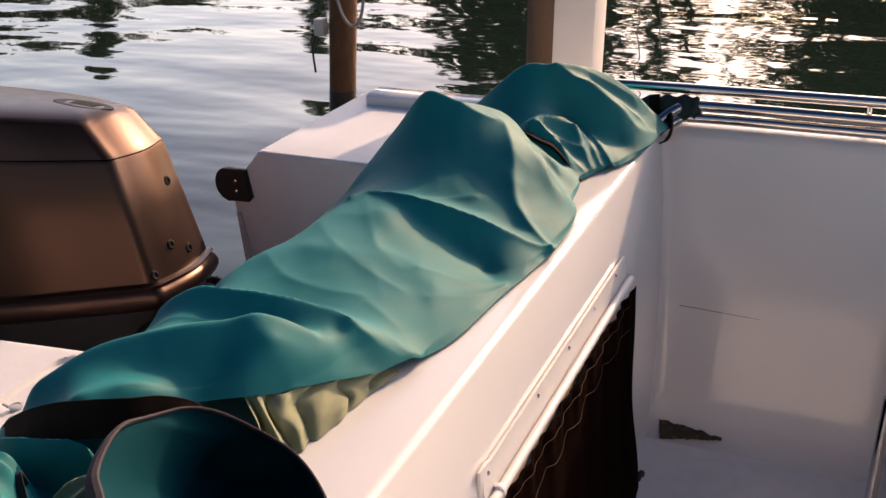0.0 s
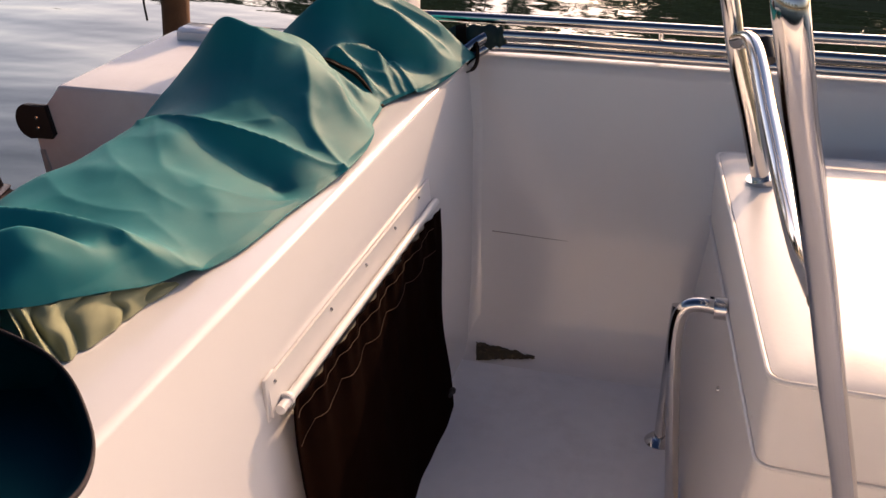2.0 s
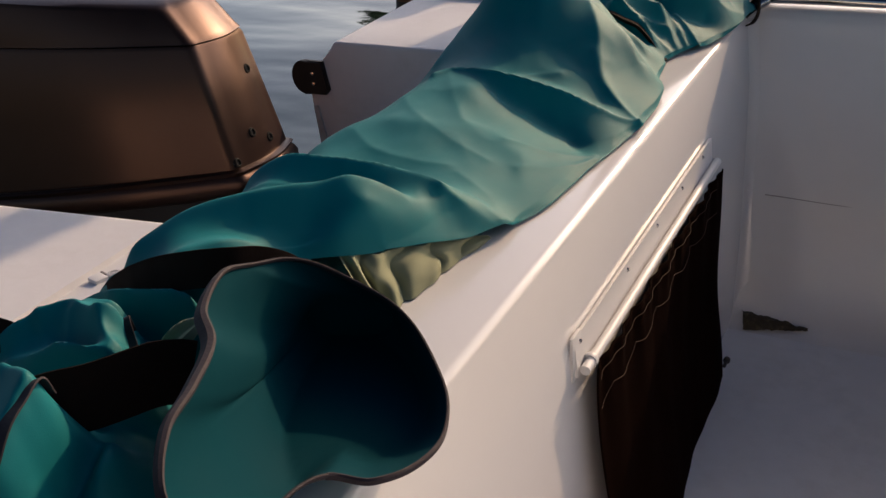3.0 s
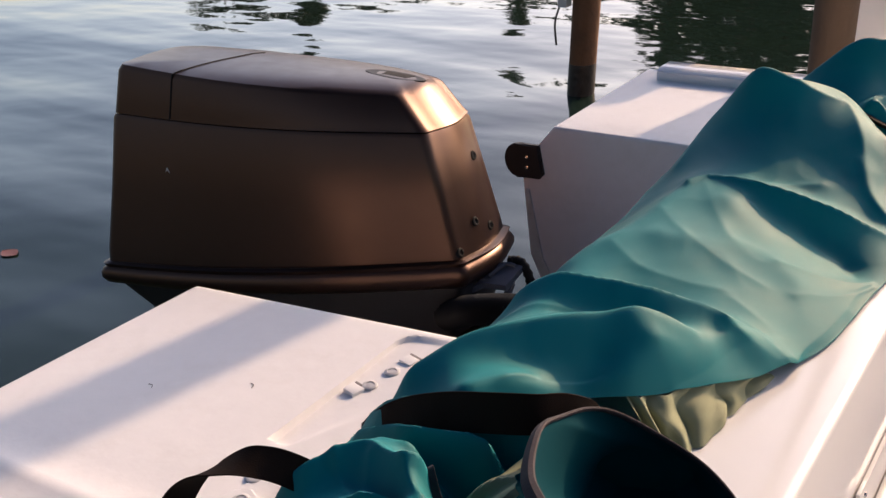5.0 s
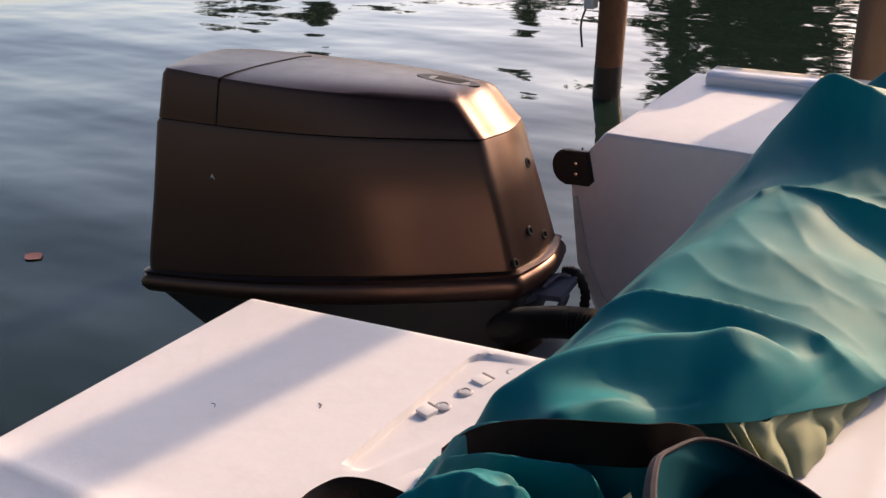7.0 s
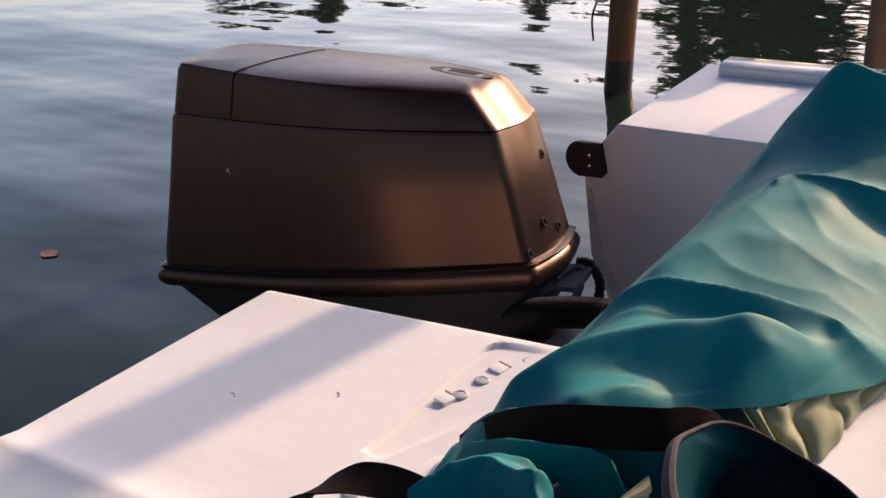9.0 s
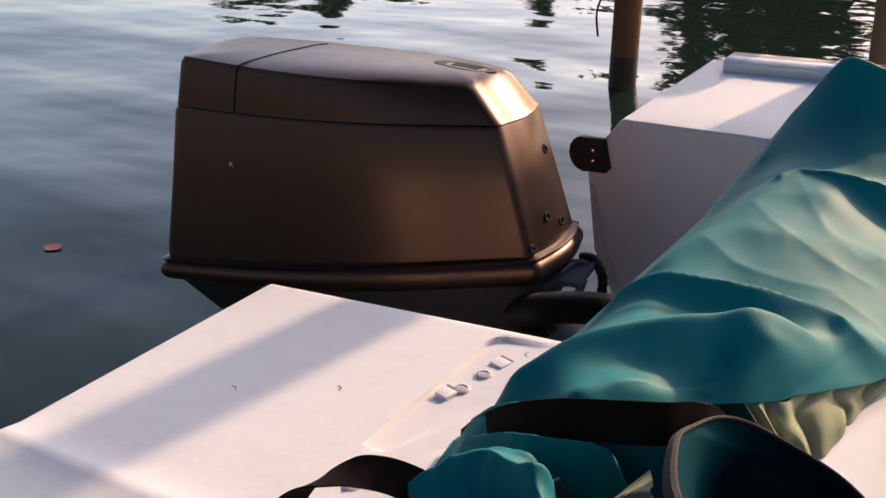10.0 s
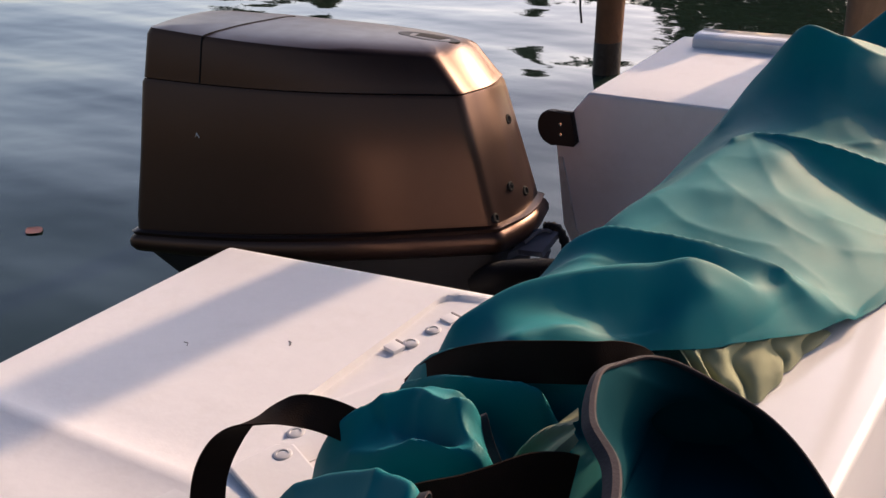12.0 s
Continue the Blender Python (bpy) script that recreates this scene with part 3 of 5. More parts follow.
KNOT = [  # the waist, gathered by its tie
    ((-0.84, 2.16, 0.085), (-0.76, 2.12, 0.078), (-0.69, 2.10, 0.08), (-0.61, 2.09, 0.052), (-0.55, 2.09, 0.008)),
    ((-0.655, 2.12, 0.105), (-0.60, 2.20, 0.098), (-0.565, 2.19, 0.072), (-0.535, 2.145, 0.012)),
    ((-0.63, 2.14, 0.085), (-0.595, 2.15, 0.066), (-0.565, 2.13, 0.030)),
    ((-0.64, 2.125, 0.10), (-0.595, 2.12, 0.077), (-0.562, 2.10, 0.036)),
    ((-0.585, 2.225, 0.060), (-0.545, 2.20, 0.040), (-0.52, 2.17, 0.006)),
    ((-0.55, 2.235, 0.062), (-0.52, 2.21, 0.034), (-0.495, 2.185, 0.008)),
    ((-0.525, 2.06, 0.0), (-0.535, 2.10, 0.0), (-0.51, 2.17, 0.0), (-0.475, 2.22, 0.0), (-0.452, 2.32, 0.0), (-0.444, 2.45, 0.0), (-0.43, 2.56, 0.0)),
]
FAR = [  # the far hump over the boat's corner
    ((-0.62, 2.24, 0.058), (-0.55, 2.26, 0.048), (-0.485, 2.30, 0.015)),
    ((-0.85, 2.22, 0.08), (-0.78, 2.235, 0.150), (-0.715, 2.27, 0.205), (-0.655, 2.295, 0.190), (-0.595, 2.305, 0.162), (-0.54, 2.315, 0.132), (-0.49, 2.34, 0.082), (-0.462, 2.36, 0.04), (-0.444, 2.45, 0.0)),
    ((-0.655, 2.295, 0.190), (-0.60, 2.37, 0.178), (-0.55, 2.41, 0.145), (-0.49, 2.44, 0.095), (-0.452, 2.47, 0.045)),
    ((-0.585, 2.345, 0.148), (-0.52, 2.385, 0.098), (-0.47, 2.41, 0.05)),
    ((-0.92, 2.26, 0.0), (-0.90, 2.4, 0.0), (-0.84, 2.54, 0.0), (-0.74, 2.62, 0.0), (-0.55, 2.62, 0.0), (-0.43, 2.56, 0.0)),
    ((-0.80, 2.42, 0.11), (-0.68, 2.44, 0.15), (-0.56, 2.50, 0.10)),
]


class Taut:
    """Cloth drawn taut over crease lines: the height at any place of the plan."""

    def __init__(self, groups):
        places, edges = [], []
        for group in groups:
            for line in group:
                for k, p in enumerate(line):
                    if k:
                        edges.append((len(places) - 1, len(places)))
                    places.append(p)
        got = geometry.delaunay_2d_cdt([Vector(p[:2]) for p in places], edges, [], 0, 1e-4)
        heights = [max(places[i][2] for i in src) if src else None for src in got[3]]
        for i, h in enumerate(heights):
            if h is None:
                near = sorted(range(len(places)), key=lambda k: (Vector(places[k][:2]) - got[0][i]).length)[:2]
                heights[i] = sum(places[k][2] for k in near) / 2
        self.tree = BVHTree.FromPolygons([(v.x, v.y, h) for v, h in zip(got[0], heights)], got[2])

    def __call__(self, x, y):
        spot = self.tree.ray_cast(Vector((x, y, 5)), Vector((0, 0, -1)))[0]
        return spot.z if spot else 0.0


class Supple:
    """The same cloth, bent smoothly from line to line as a thin plate bends, stiff enough to round its folds."""

    def __init__(self, groups, x0, x1, y0, y1, cell, stiff=0.75, rounds=1600):
        first = Taut(groups)
        self.x0, self.y0, self.cell = x0, y0, cell
        xs, ys = np.arange(x0, x1, cell), np.arange(y0, y1, cell)
        gx, gy = np.meshgrid(xs, ys)
        z = np.array([[first(x, y) for x in xs] for y in ys])
        held, fixed = np.zeros(z.shape), np.zeros(z.shape)
        for group in groups:
            for line in group:
                soft = [Vector(p) for p in line] if len(line) < 3 else smooth_line(line, 6)
                for p, q in zip(soft, soft[1:]):
                    n = max(2, int((q - p).length / cell * 1.5))
                    for k in range(n):
                        c = p.lerp(q, k / n)
                        i, j = round((c.x - x0) / cell), round((c.y - y0) / cell)
                        if 0 <= i < len(xs) and 0 <= j < len(ys):
                            held[j, i], fixed[j, i] = 0.2, max(0.0, c.z)
        spread = lambda a: np.pad(a, 1, mode="edge")

        def bend(a):
            e = spread(a)
            return (e[:-2, 1:-1] + e[2:, 1:-1] + e[1:-1, :-2] + e[1:-1, 2:]) / 4 - a

        for _ in range(rounds):
            d = bend(z)
            z += (1 - stiff) * 0.5 * d - stiff * 0.45 * bend(d)
            z += held * (fixed - z)
        for _ in range(3):
            z = z + 0.5 * bend(z)
        self.z = z

    def __call__(self, x, y):
        u, v = (x - self.x0) / self.cell, (y - self.y0) / self.cell
        i, j = min(max(int(u), 0), self.z.shape[1] - 2), min(max(int(v), 0), self.z.shape[0] - 2)
        u, v, z = u - i, v - j, self.z
        return (z[j, i] * (1 - u) + z[j, i + 1] * u) * (1 - v) + (z[j + 1, i] * (1 - u) + z[j + 1, i + 1] * u) * v


taut = Supple((REACH, NEAR_EDGE, HUMP, KNOT, FAR), -1.0, -0.40, 0.78, 2.64, 0.006)
BACK = smooth_line([(-0.955, 0.80, 0), (-0.957, 1.1, 0), (-0.958, 1.35, 0), (-0.955, 1.6, 0), (-0.972, 1.8, 0), (-0.972, 2.0, 0), (-0.945, 2.14, 0), (-0.92, 2.26, 0), (-0.90, 2.4, 0), (-0.84, 2.54, 0), (-0.74, 2.61, 0)], 12)
FRONT = smooth_line([(-0.76, 0.80, 0), (-0.75, 0.88, 0), (-0.708, 0.955, 0), (-0.650, 1.012, 0), (-0.607, 1.085, 0), (-0.577, 1.163, 0), (-0.550, 1.235, 0), (-0.512, 1.335, 0), (-0.500, 1.43, 0), (-0.493, 1.52, 0), (-0.482, 1.60, 0), (-0.473, 1.69, 0), (-0.470, 1.8, 0), (-0.484, 1.885, 0), (-0.510, 1.96, 0),
                     (-0.525, 2.06, 0), (-0.53, 2.10, 0), (-0.508, 2.17, 0), (-0.475, 2.22, 0), (-0.452, 2.32, 0), (-0.444, 2.45, 0), (-0.43, 2.56, 0)], 12)


def on_line(line, f):
    k = min(len(line) - 2, int(f * (len(line) - 1)))
    return line[k].lerp(line[k + 1], f * (len(line) - 1) - k)


def at_y(line, y):
    for p, q in zip(line, line[1:]):
        if p.y <= y <= q.y:
            return p.lerp(q, (y - p.y) / max(1e-6, q.y - p.y)).x
    return line[-1].x


def crisp(gx, gy, z, lines, height, width):
    """Raises a fine sharp ridge along each line of a height field."""
    for line in lines:
        line = smooth_line(line, 6)
        d = np.full(z.shape, 9.0)
        for p, q in zip(line, line[1:]):
            dx, dy = q[0] - p[0], q[1] - p[1]
            c = np.clip(((gx - p[0]) * dx + (gy - p[1]) * dy) / (dx * dx + dy * dy + 1e-12), 0, 1)
            d = np.minimum(d, np.hypot(gx - p[0] - c * dx, gy - p[1] - c * dy))
        z += height * np.exp(-np.sqrt(d * d + 0.000004) / width)


# a fine grid over the plan, relaxed a little so that creases stay crisp but not knife-sharp
NU, NV = 150, 470
plan = np.zeros((NV, NU, 3))
for j in range(NV):
    y = 0.805 + 1.795 * j / (NV - 1)
    xa, xb = at_y(BACK, y), at_y(FRONT, y)
    for i in range(NU):
        u = 0.5 - 0.5 * math.cos(math.pi * i / (NU - 1))
        x = xa + (xb - xa) * u
        plan[j, i] = (x, y, taut(x, y))
z = plan[:, :, 2]
for _ in range(40):
    z[1:-1, -30:] = 0.5 * z[1:-1, -30:] + 0.25 * (z[:-2, -30:] + z[2:, -30:])
for _ in range(9):
    z[1:-1, 1:-1] = 0.4 * z[1:-1, 1:-1] + 0.15 * (z[:-2, 1:-1] + z[2:, 1:-1] + z[1:-1, :-2] + z[1:-1, 2:])
# fine drawn wrinkles: they fan from the pinched corners and the tie
WRINKLES = [((-0.51, 1.555), (-0.56, 1.50), (-0.62, 1.46)), ((-0.505, 1.54), (-0.54, 1.46), (-0.58, 1.40)), ((-0.545, 1.25), (-0.60, 1.242), (-0.66, 1.25)), ((-0.545, 1.25), (-0.58, 1.29), (-0.64, 1.32)),
            ((-0.80, 1.62), (-0.76, 1.55), (-0.70, 1.47)), ((-0.83, 1.50), (-0.77, 1.44), (-0.69, 1.40), (-0.62, 1.385)), ((-0.85, 1.36), (-0.79, 1.32), (-0.72, 1.315), (-0.66, 1.33)), ((-0.49, 1.715), (-0.56, 1.77), (-0.60, 1.84)),
            ((-0.74, 1.66), (-0.70, 1.72), (-0.64, 1.76)), ((-0.84, 1.02), (-0.80, 1.05), (-0.75, 1.075)), ((-0.62, 1.06), (-0.58, 1.11), (-0.56, 1.17)), ((-0.90, 1.02), (-0.86, 1.08), (-0.80, 1.11), (-0.74, 1.12))]
FAN = [((-0.67, 2.13), (-0.63, 2.20), (-0.585, 2.235)), ((-0.665, 2.12), (-0.62, 2.17), (-0.565, 2.205)), ((-0.66, 2.11), (-0.61, 2.14), (-0.55, 2.165)), ((-0.655, 2.10), (-0.60, 2.11), (-0.545, 2.115)),
       ((-0.66, 2.29), (-0.59, 2.36), (-0.50, 2.42)), ((-0.62, 2.29), (-0.55, 2.33), (-0.475, 2.39)), ((-0.57, 2.42), (-0.51, 2.46), (-0.455, 2.49))]
flat = lambda lines: [[(*p, 0.0) for p in line] for line in lines]
# the tightest creases keep a fine sharp ridge
for lines, height, width in (((REACH[1],), 0.005, 0.012), ((REACH[5],), 0.008, 0.009), ((HUMP[0],), 0.013, 0.008), ((HUMP[5], HUMP[8]), 0.006, 0.010), ((KNOT[1], KNOT[3], KNOT[4], KNOT[5]), 0.012, 0.008), ((FAR[1], FAR[2]), 0.007, 0.010), (flat(WRINKLES[:3] + WRINKLES[7:]), 0.004, 0.009), (flat(WRINKLES[3:7]), 0.0022, 0.012), (flat(FAN), 0.010, 0.008)):
    crisp(plan[:, :, 0], plan[:, :, 1], z, lines, height, width)
for j in range(NV):
    for i in range(NU):
        x, y, h = plan[j, i]
        edge = min(1.0, i / 8, (NU - 1 - i) / 8)
        n = noise.noise(Vector((x * 7 + y * 2.5, y * 4 - x * 3, 0.3)))
        m = noise.noise(Vector((x * 15 + y * 9, y * 8 - x * 8, 4.3)))
        k = noise.noise(Vector((x * 34 - y * 12, y * 21 + x * 9, 8.3)))
        # belly between the creases, and the tuck of the front edge
        h += (0.0016 * n + 0.0012 * (1 - abs(m) * 2.2) + 0.0005 * k) * edge
        tuck = 0.016 * max(0.0, 1 - h / 0.06) * max(0.0, min(1.0, h / 0.012)) * (1 if i > NU / 2 else 0)
        plan[j, i] = (x + tuck, y, CAP + 0.003 + max(0.0, h))
part("sleeve", loft([[tuple(p) for p in row] for row in plan.tolist()], close=False), TEAL, cover)

# pleated lining that shows under the lifted lip
LIP = smooth_line([(-0.657, 1.005, 0.070), (-0.640, 1.035, 0.062), (-0.608, 1.09, 0.049), (-0.580, 1.165, 0.028), (-0.554, 1.235, 0.006)], 10)
HEM = smooth_line([(-0.597, 0.965, 0.002), (-0.588, 1.0, 0.002), (-0.577, 1.04, 0.002), (-0.566, 1.12, 0.002), (-0.549, 1.236, 0.002)], 10)


def lining(f, v):
    top, foot = on_line(LIP, f), on_line(HEM, f)
    p = top.lerp(foot, v)
    wander = noise.noise(Vector((5 * f, 1.3 * v, 2.0)))
    pleat = abs(math.sin(math.pi * (4.3 * f + 0.45 * v * (f - 0.3) + 0.5 * wander))) ** 0.8 * (0.75 + 0.6 * noise.noise(Vector((8 * f, 2 * v, 7.0))))
    out = (0.034 * pleat - 0.014) * (0.35 + 0.65 * math.sin(math.pi * min(1.0, v * 0.75 + 0.12))) * (1 - 0.7 * f)
    return (p.x + 0.8 * out, p.y - 0.6 * out, CAP + p.z + 0.010 * pleat * math.sin(math.pi * v) * (1 - f))


# olive here is sunlight painted onto the canvas
part("lining", loft([[lining(j / 160, i / 24) for i in range(25)] for j in range(161)], close=False), SUNLIT_CANVAS, cover, "gathered canvas lining, sunlight painted in as olive")

# loose gathered end: pleats, a crumpled lump and a near lobe heaped on the deck
FOOT = ((-0.955, 0.93, 0.0), (-0.969, 0.851, 0.0), (-0.953, 0.764, 0.0), (-0.935, 0.687, 0.0), (-0.915, 0.62, 0.0), (-0.885, 0.55, 0.0), (-0.875, 0.48, 0.0), (-0.83, 0.42, 0.0), (-0.70, 0.40, 0.0), (-0.63, 0.42, 0.0), (-0.60, 0.52, 0.0), (-0.61, 0.62, 0.0), (-0.63, 0.75, 0.0), (-0.64, 0.86, 0.0))
PLEATS = [
    ((-0.955, 0.93, 0.0), (-0.88, 0.92, 0.05), (-0.80, 0.93, 0.06), (-0.70, 0.93, 0.04), (-0.65, 0.90, 0.0)),
    ((-0.935, 0.85, 0.04), (-0.88, 0.842, 0.085), (-0.80, 0.838, 0.110), (-0.72, 0.838, 0.126), (-0.675, 0.843, 0.118)),
    ((-0.915, 0.812, 0.03), (-0.82, 0.808, 0.05), (-0.74, 0.812, 0.055), (-0.69, 0.815, 0.05)),
    ((-0.90, 0.782, 0.068), (-0.83, 0.774, 0.106), (-0.76, 0.777, 0.121), (-0.71, 0.79, 0.118)),
    ((-0.89, 0.756, 0.040), (-0.80, 0.754, 0.052), (-0.74, 0.758, 0.050)),
    ((-0.885, 0.722, 0.085), (-0.82, 0.730, 0.118), (-0.77, 0.737, 0.126)),
    ((-0.735, 0.755, 0.03), (-0.715, 0.735, 0.02), (-0.69, 0.71, 0.012), (-0.65, 0.69, 0.01)),
]
LUMP_FOLDS = [
    ((-0.90, 0.632, 0.06), (-0.865, 0.652, 0.116), (-0.818, 0.700, 0.132), (-0.785, 0.695, 0.137), (-0.753, 0.686, 0.146), (-0.737, 0.700, 0.150)),
    ((-0.753, 0.686, 0.146), (-0.728, 0.668, 0.134), (-0.700, 0.664, 0.124)),
    ((-0.845, 0.668, 0.110), (-0.80, 0.664, 0.104), (-0.765, 0.662, 0.106), (-0.735, 0.656, 0.104)),
    ((-0.84, 0.625, 0.092), (-0.80, 0.628, 0.110), (-0.765, 0.641, 0.128), (-0.73, 0.645, 0.130), (-0.695, 0.652, 0.118)),
    ((-0.88, 0.592, 0.05), (-0.80, 0.592, 0.060), (-0.74, 0.602, 0.055), (-0.70, 0.615, 0.045)),
]
LOBE_FOLDS = [
    ((-0.868, 0.540, 0.085), (-0.82, 0.553, 0.124), (-0.77, 0.557, 0.150), (-0.72, 0.552, 0.168), (-0.688, 0.545, 0.176)),
    ((-0.688, 0.545, 0.176), (-0.680, 0.50, 0.160), (-0.672, 0.45, 0.125)),
    ((-0.85, 0.48, 0.060), (-0.78, 0.465, 0.105), (-0.70, 0.455, 0.130)),
    ((-0.662, 0.56, 0.060), (-0.652, 0.50, 0.045)),
    ((-0.672, 0.60, 0.045), (-0.642, 0.572, 0.092), (-0.622, 0.53, 0.090)),
    ((-0.70, 0.632, 0.06), (-0.66, 0.64, 0.03)),
]
LUMP = LUMP_FOLDS + LOBE_FOLDS
rough_bundle = Taut(((FOOT,), PLEATS, LUMP))
bundle = Supple(((FOOT,), PLEATS, LUMP), -0.99, -0.56, 0.38, 0.96, 0.004, 0.7, 900)
size = 250
gx, gy = np.meshgrid(np.linspace(-0.98, -0.58, size), np.linspace(0.39, 0.94, size))
heap = np.array([[max(0.0, bundle(x, y)) for x in gx[0]] for y in gy[:, 0]])
crisp(gx, gy, heap, (PLEATS[1], PLEATS[3], PLEATS[5], LUMP[0], LUMP[3]), 0.010, 0.009)
crisp(gx, gy, heap, (LUMP[1], LUMP[5]), 0.008, 0.012)
crisp(gx, gy, heap, flat([((-0.89, 0.80), (-0.80, 0.793), (-0.72, 0.80)), ((-0.88, 0.766), (-0.80, 0.764), (-0.74, 0.77)), ((-0.86, 0.70), (-0.83, 0.672), (-0.80, 0.65)), ((-0.80, 0.69), (-0.785, 0.66), (-0.775, 0.645)), ((-0.84, 0.545), (-0.80, 0.51), (-0.77, 0.47)), ((-0.74, 0.55), (-0.725, 0.50), (-0.72, 0.45))]), 0.006, 0.008)
bm = bmesh.new()
rows = []
for j in range(size):
    row = []
    for i in range(size):
        x, y = gx[j, i], gy[j, i]
        edge = rough_bundle(x, y)
        m = noise.noise(Vector((x * 16 + y * 9, y * 18 - x * 8, 4.3)))
        h = heap[j, i] + 0.003 * (0.35 - abs(m))
        row.append(bm.verts.new((x, y, CAP + 0.002 + max(0.0, h) * min(1.0, edge / 0.02))) if edge > 0.00001 else None)
    rows.append(row)
for j in range(size - 1):
    for i in range(size - 1):
        quad = [v for v in (rows[j][i], rows[j][i + 1], rows[j + 1][i + 1], rows[j + 1][i]) if v]
        if len(quad) > 2:
            bm.faces.new(quad)
part("gathered_end", bm, TEAL, cover)
# a sunlit fold of the sleeve, its light painted in as olive
lit = []
for j in range(25):
    v = j / 24
    row = []
    for i in range(25):
        u = i / 24
        p = Vector((-0.735, 0.715, 0.055)).lerp(Vector((-0.665, 0.655, 0.075)), u).lerp(Vector((-0.676, 0.79, 0.112)).lerp(Vector((-0.628, 0.705, 0.142)), u), v)
        fold = 0.012 * math.exp(-((u - 0.3 - 0.3 * v) / 0.12) ** 2) + 0.010 * math.exp(-((u - 0.85) / 0.12) ** 2)
        row.append((p.x, p.y - fold, CAP + p.z + 0.022 * math.sin(math.pi * v) * math.sin(math.pi * u) + fold))
    lit.append(row)
part("lining", loft(lit, close=False), SUNLIT_CANVAS, cover, "lit fold of the sleeve, sunlight painted in as olive")

# open mouth of the sleeve: a bound rim that rises to a broad flap, and the inside running back into the sleeve
LOOP = [(-0.437, 0.628, 0.930), (-0.402, 0.652, 0.916), (-0.384, 0.690, 0.905), (-0.381, 0.748, 0.900), (-0.402, 0.805, 0.903), (-0.438, 0.850, 0.910), (-0.487, 0.891, 0.925), (-0.540, 0.910, 0.945), (-0.598, 0.902, 0.973), (-0.638, 0.862, 1.000),
        (-0.645, 0.80, 1.022), (-0.634, 0.745, 1.037), (-0.609, 0.690, 1.036), (-0.567, 0.648, 1.030), (-0.537, 0.583, 1.030), (-0.515, 0.525, 1.033), (-0.480, 0.475, 1.020), (-0.448, 0.468, 0.990), (-0.436, 0.505, 0.960), (-0.445, 0.565, 0.945)]
ROUND = smooth_line(LOOP[-3:] + LOOP + LOOP[:3], 8)[24:24 + 8 * len(LOOP)]
THROAT = Vector((-0.598, 0.925, 0.893))


def mouth(k, s):
    """The inside of the sleeve: k round the rim, s from the rim (0) inwards (1)."""
    rim = ROUND[k % len(ROUND)]
    a = 2 * math.pi * k / len(ROUND) + 0.3
    wave = 0.0022 * math.sin(7 * a + 2 * math.sin(2 * a)) * (1 - s)
    end = THROAT + Vector((0.05 * math.sin(a), 0.02 * math.sin(a), -0.03 * math.cos(a)))
    t = s ** 0.8
    p = rim.lerp(end, t) + Vector((0, 0, wave))
    bulge = math.sin(math.pi * t)
    high = max(0.0, -math.sin(a - 0.25))
    p += Vector((-0.016, 0.01, -0.055)) * bulge * high
    p.z -= 0.05 * bulge * max(0.0, math.cos(a - 0.5))
    # a soft fold that runs inwards between the flap and the foot of the mouth
    p += Vector((-0.012, 0.0, 0.022)) * bulge * math.exp(-((k / len(ROUND) - 0.80) / 0.06) ** 2)
    p.z = max(p.z, CAP + 0.005 + 0.004 * s)
    return p


RIM = range(len(ROUND))
# the inside takes the darker teal copy, its shade painted in
part("mouth", loft([[mouth(k, i / 28) for k in RIM] for i in range(29)], caps=False), SHADED_TEAL, cover, "inside of the open sleeve mouth, shade painted into its teal")
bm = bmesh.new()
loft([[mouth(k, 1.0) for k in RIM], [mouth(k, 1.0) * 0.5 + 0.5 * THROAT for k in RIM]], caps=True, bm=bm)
part("mouth_bottom", bm, SHADED_TEAL, cover)
BIND = material("grey_purple_binding", (0.024, 0.016, 0.022), 0.75, grain=(80, 0.35), bump=(300, 0.5, 0.001))
rim_line = [mouth(k, 0.0) for k in RIM] + [mouth(0, 0.0)]
part("binding", tube(rim_line, lambda f: 0.0036 + 0.0045 * math.exp(-((f - 0.66) / 0.12) ** 2), 6, 0, section=((-0.45, -1), (0.45, -1), (0.6, 0.4), (0.2, 1), (-0.2, 1), (-0.6, 0.4))), BIND, cover, "dark purple edge binding")


def ribbon(points, half, across):
    """A flat webbing band along a line, its width lying along the direction across."""
    line = smooth_line(points, 10)
    bm = bmesh.new()
    rings = []
    for i, q in enumerate(line):
        d = (line[min(i + 1, len(line) - 1)] - line[max(i - 1, 0)]).normalized()
        w = Vector(across(i / (len(line) - 1)) if callable(across) else across)
        w = (w - d * w.dot(d)).normalized()
        n = d.cross(w)
        ripple = 0.0012 * noise.noise(q * 30)
        rings.append([q + w * half * a + n * (0.0011 * b + ripple) for a, b in ((-1, -1), (-1.02, 0), (-1, 1), (-0.85, 0.75), (0.85, 0.75), (1, 1), (1.02, 0), (1, -1), (0.85, -0.75), (-0.85, -0.75))])
    return loft(rings, bm=bm)


drop = lambda x, y, o=0.004: (x, y, CAP + bundle(x, y) + o)
part("binding", ribbon([drop(-0.747, 0.716, 0.000), drop(-0.737, 0.702, 0.005), drop(-0.722, 0.690, 0.006), drop(-0.706, 0.678, 0.006), drop(-0.690, 0.668, 0.004)], 0.0085, (0.6, 0.75, 0.25)), BIND, cover, "dark purple edge binding")
part("binding", ribbon([drop(-0.702, 0.562, 0.002), drop(-0.690, 0.545, 0.005), drop(-0.683, 0.52, 0.006), drop(-0.678, 0.49, 0.006), drop(-0.673, 0.45, 0.006)], 0.0095, (0.8, 0.25, 0.3)), BIND, cover, "dark purple edge binding")
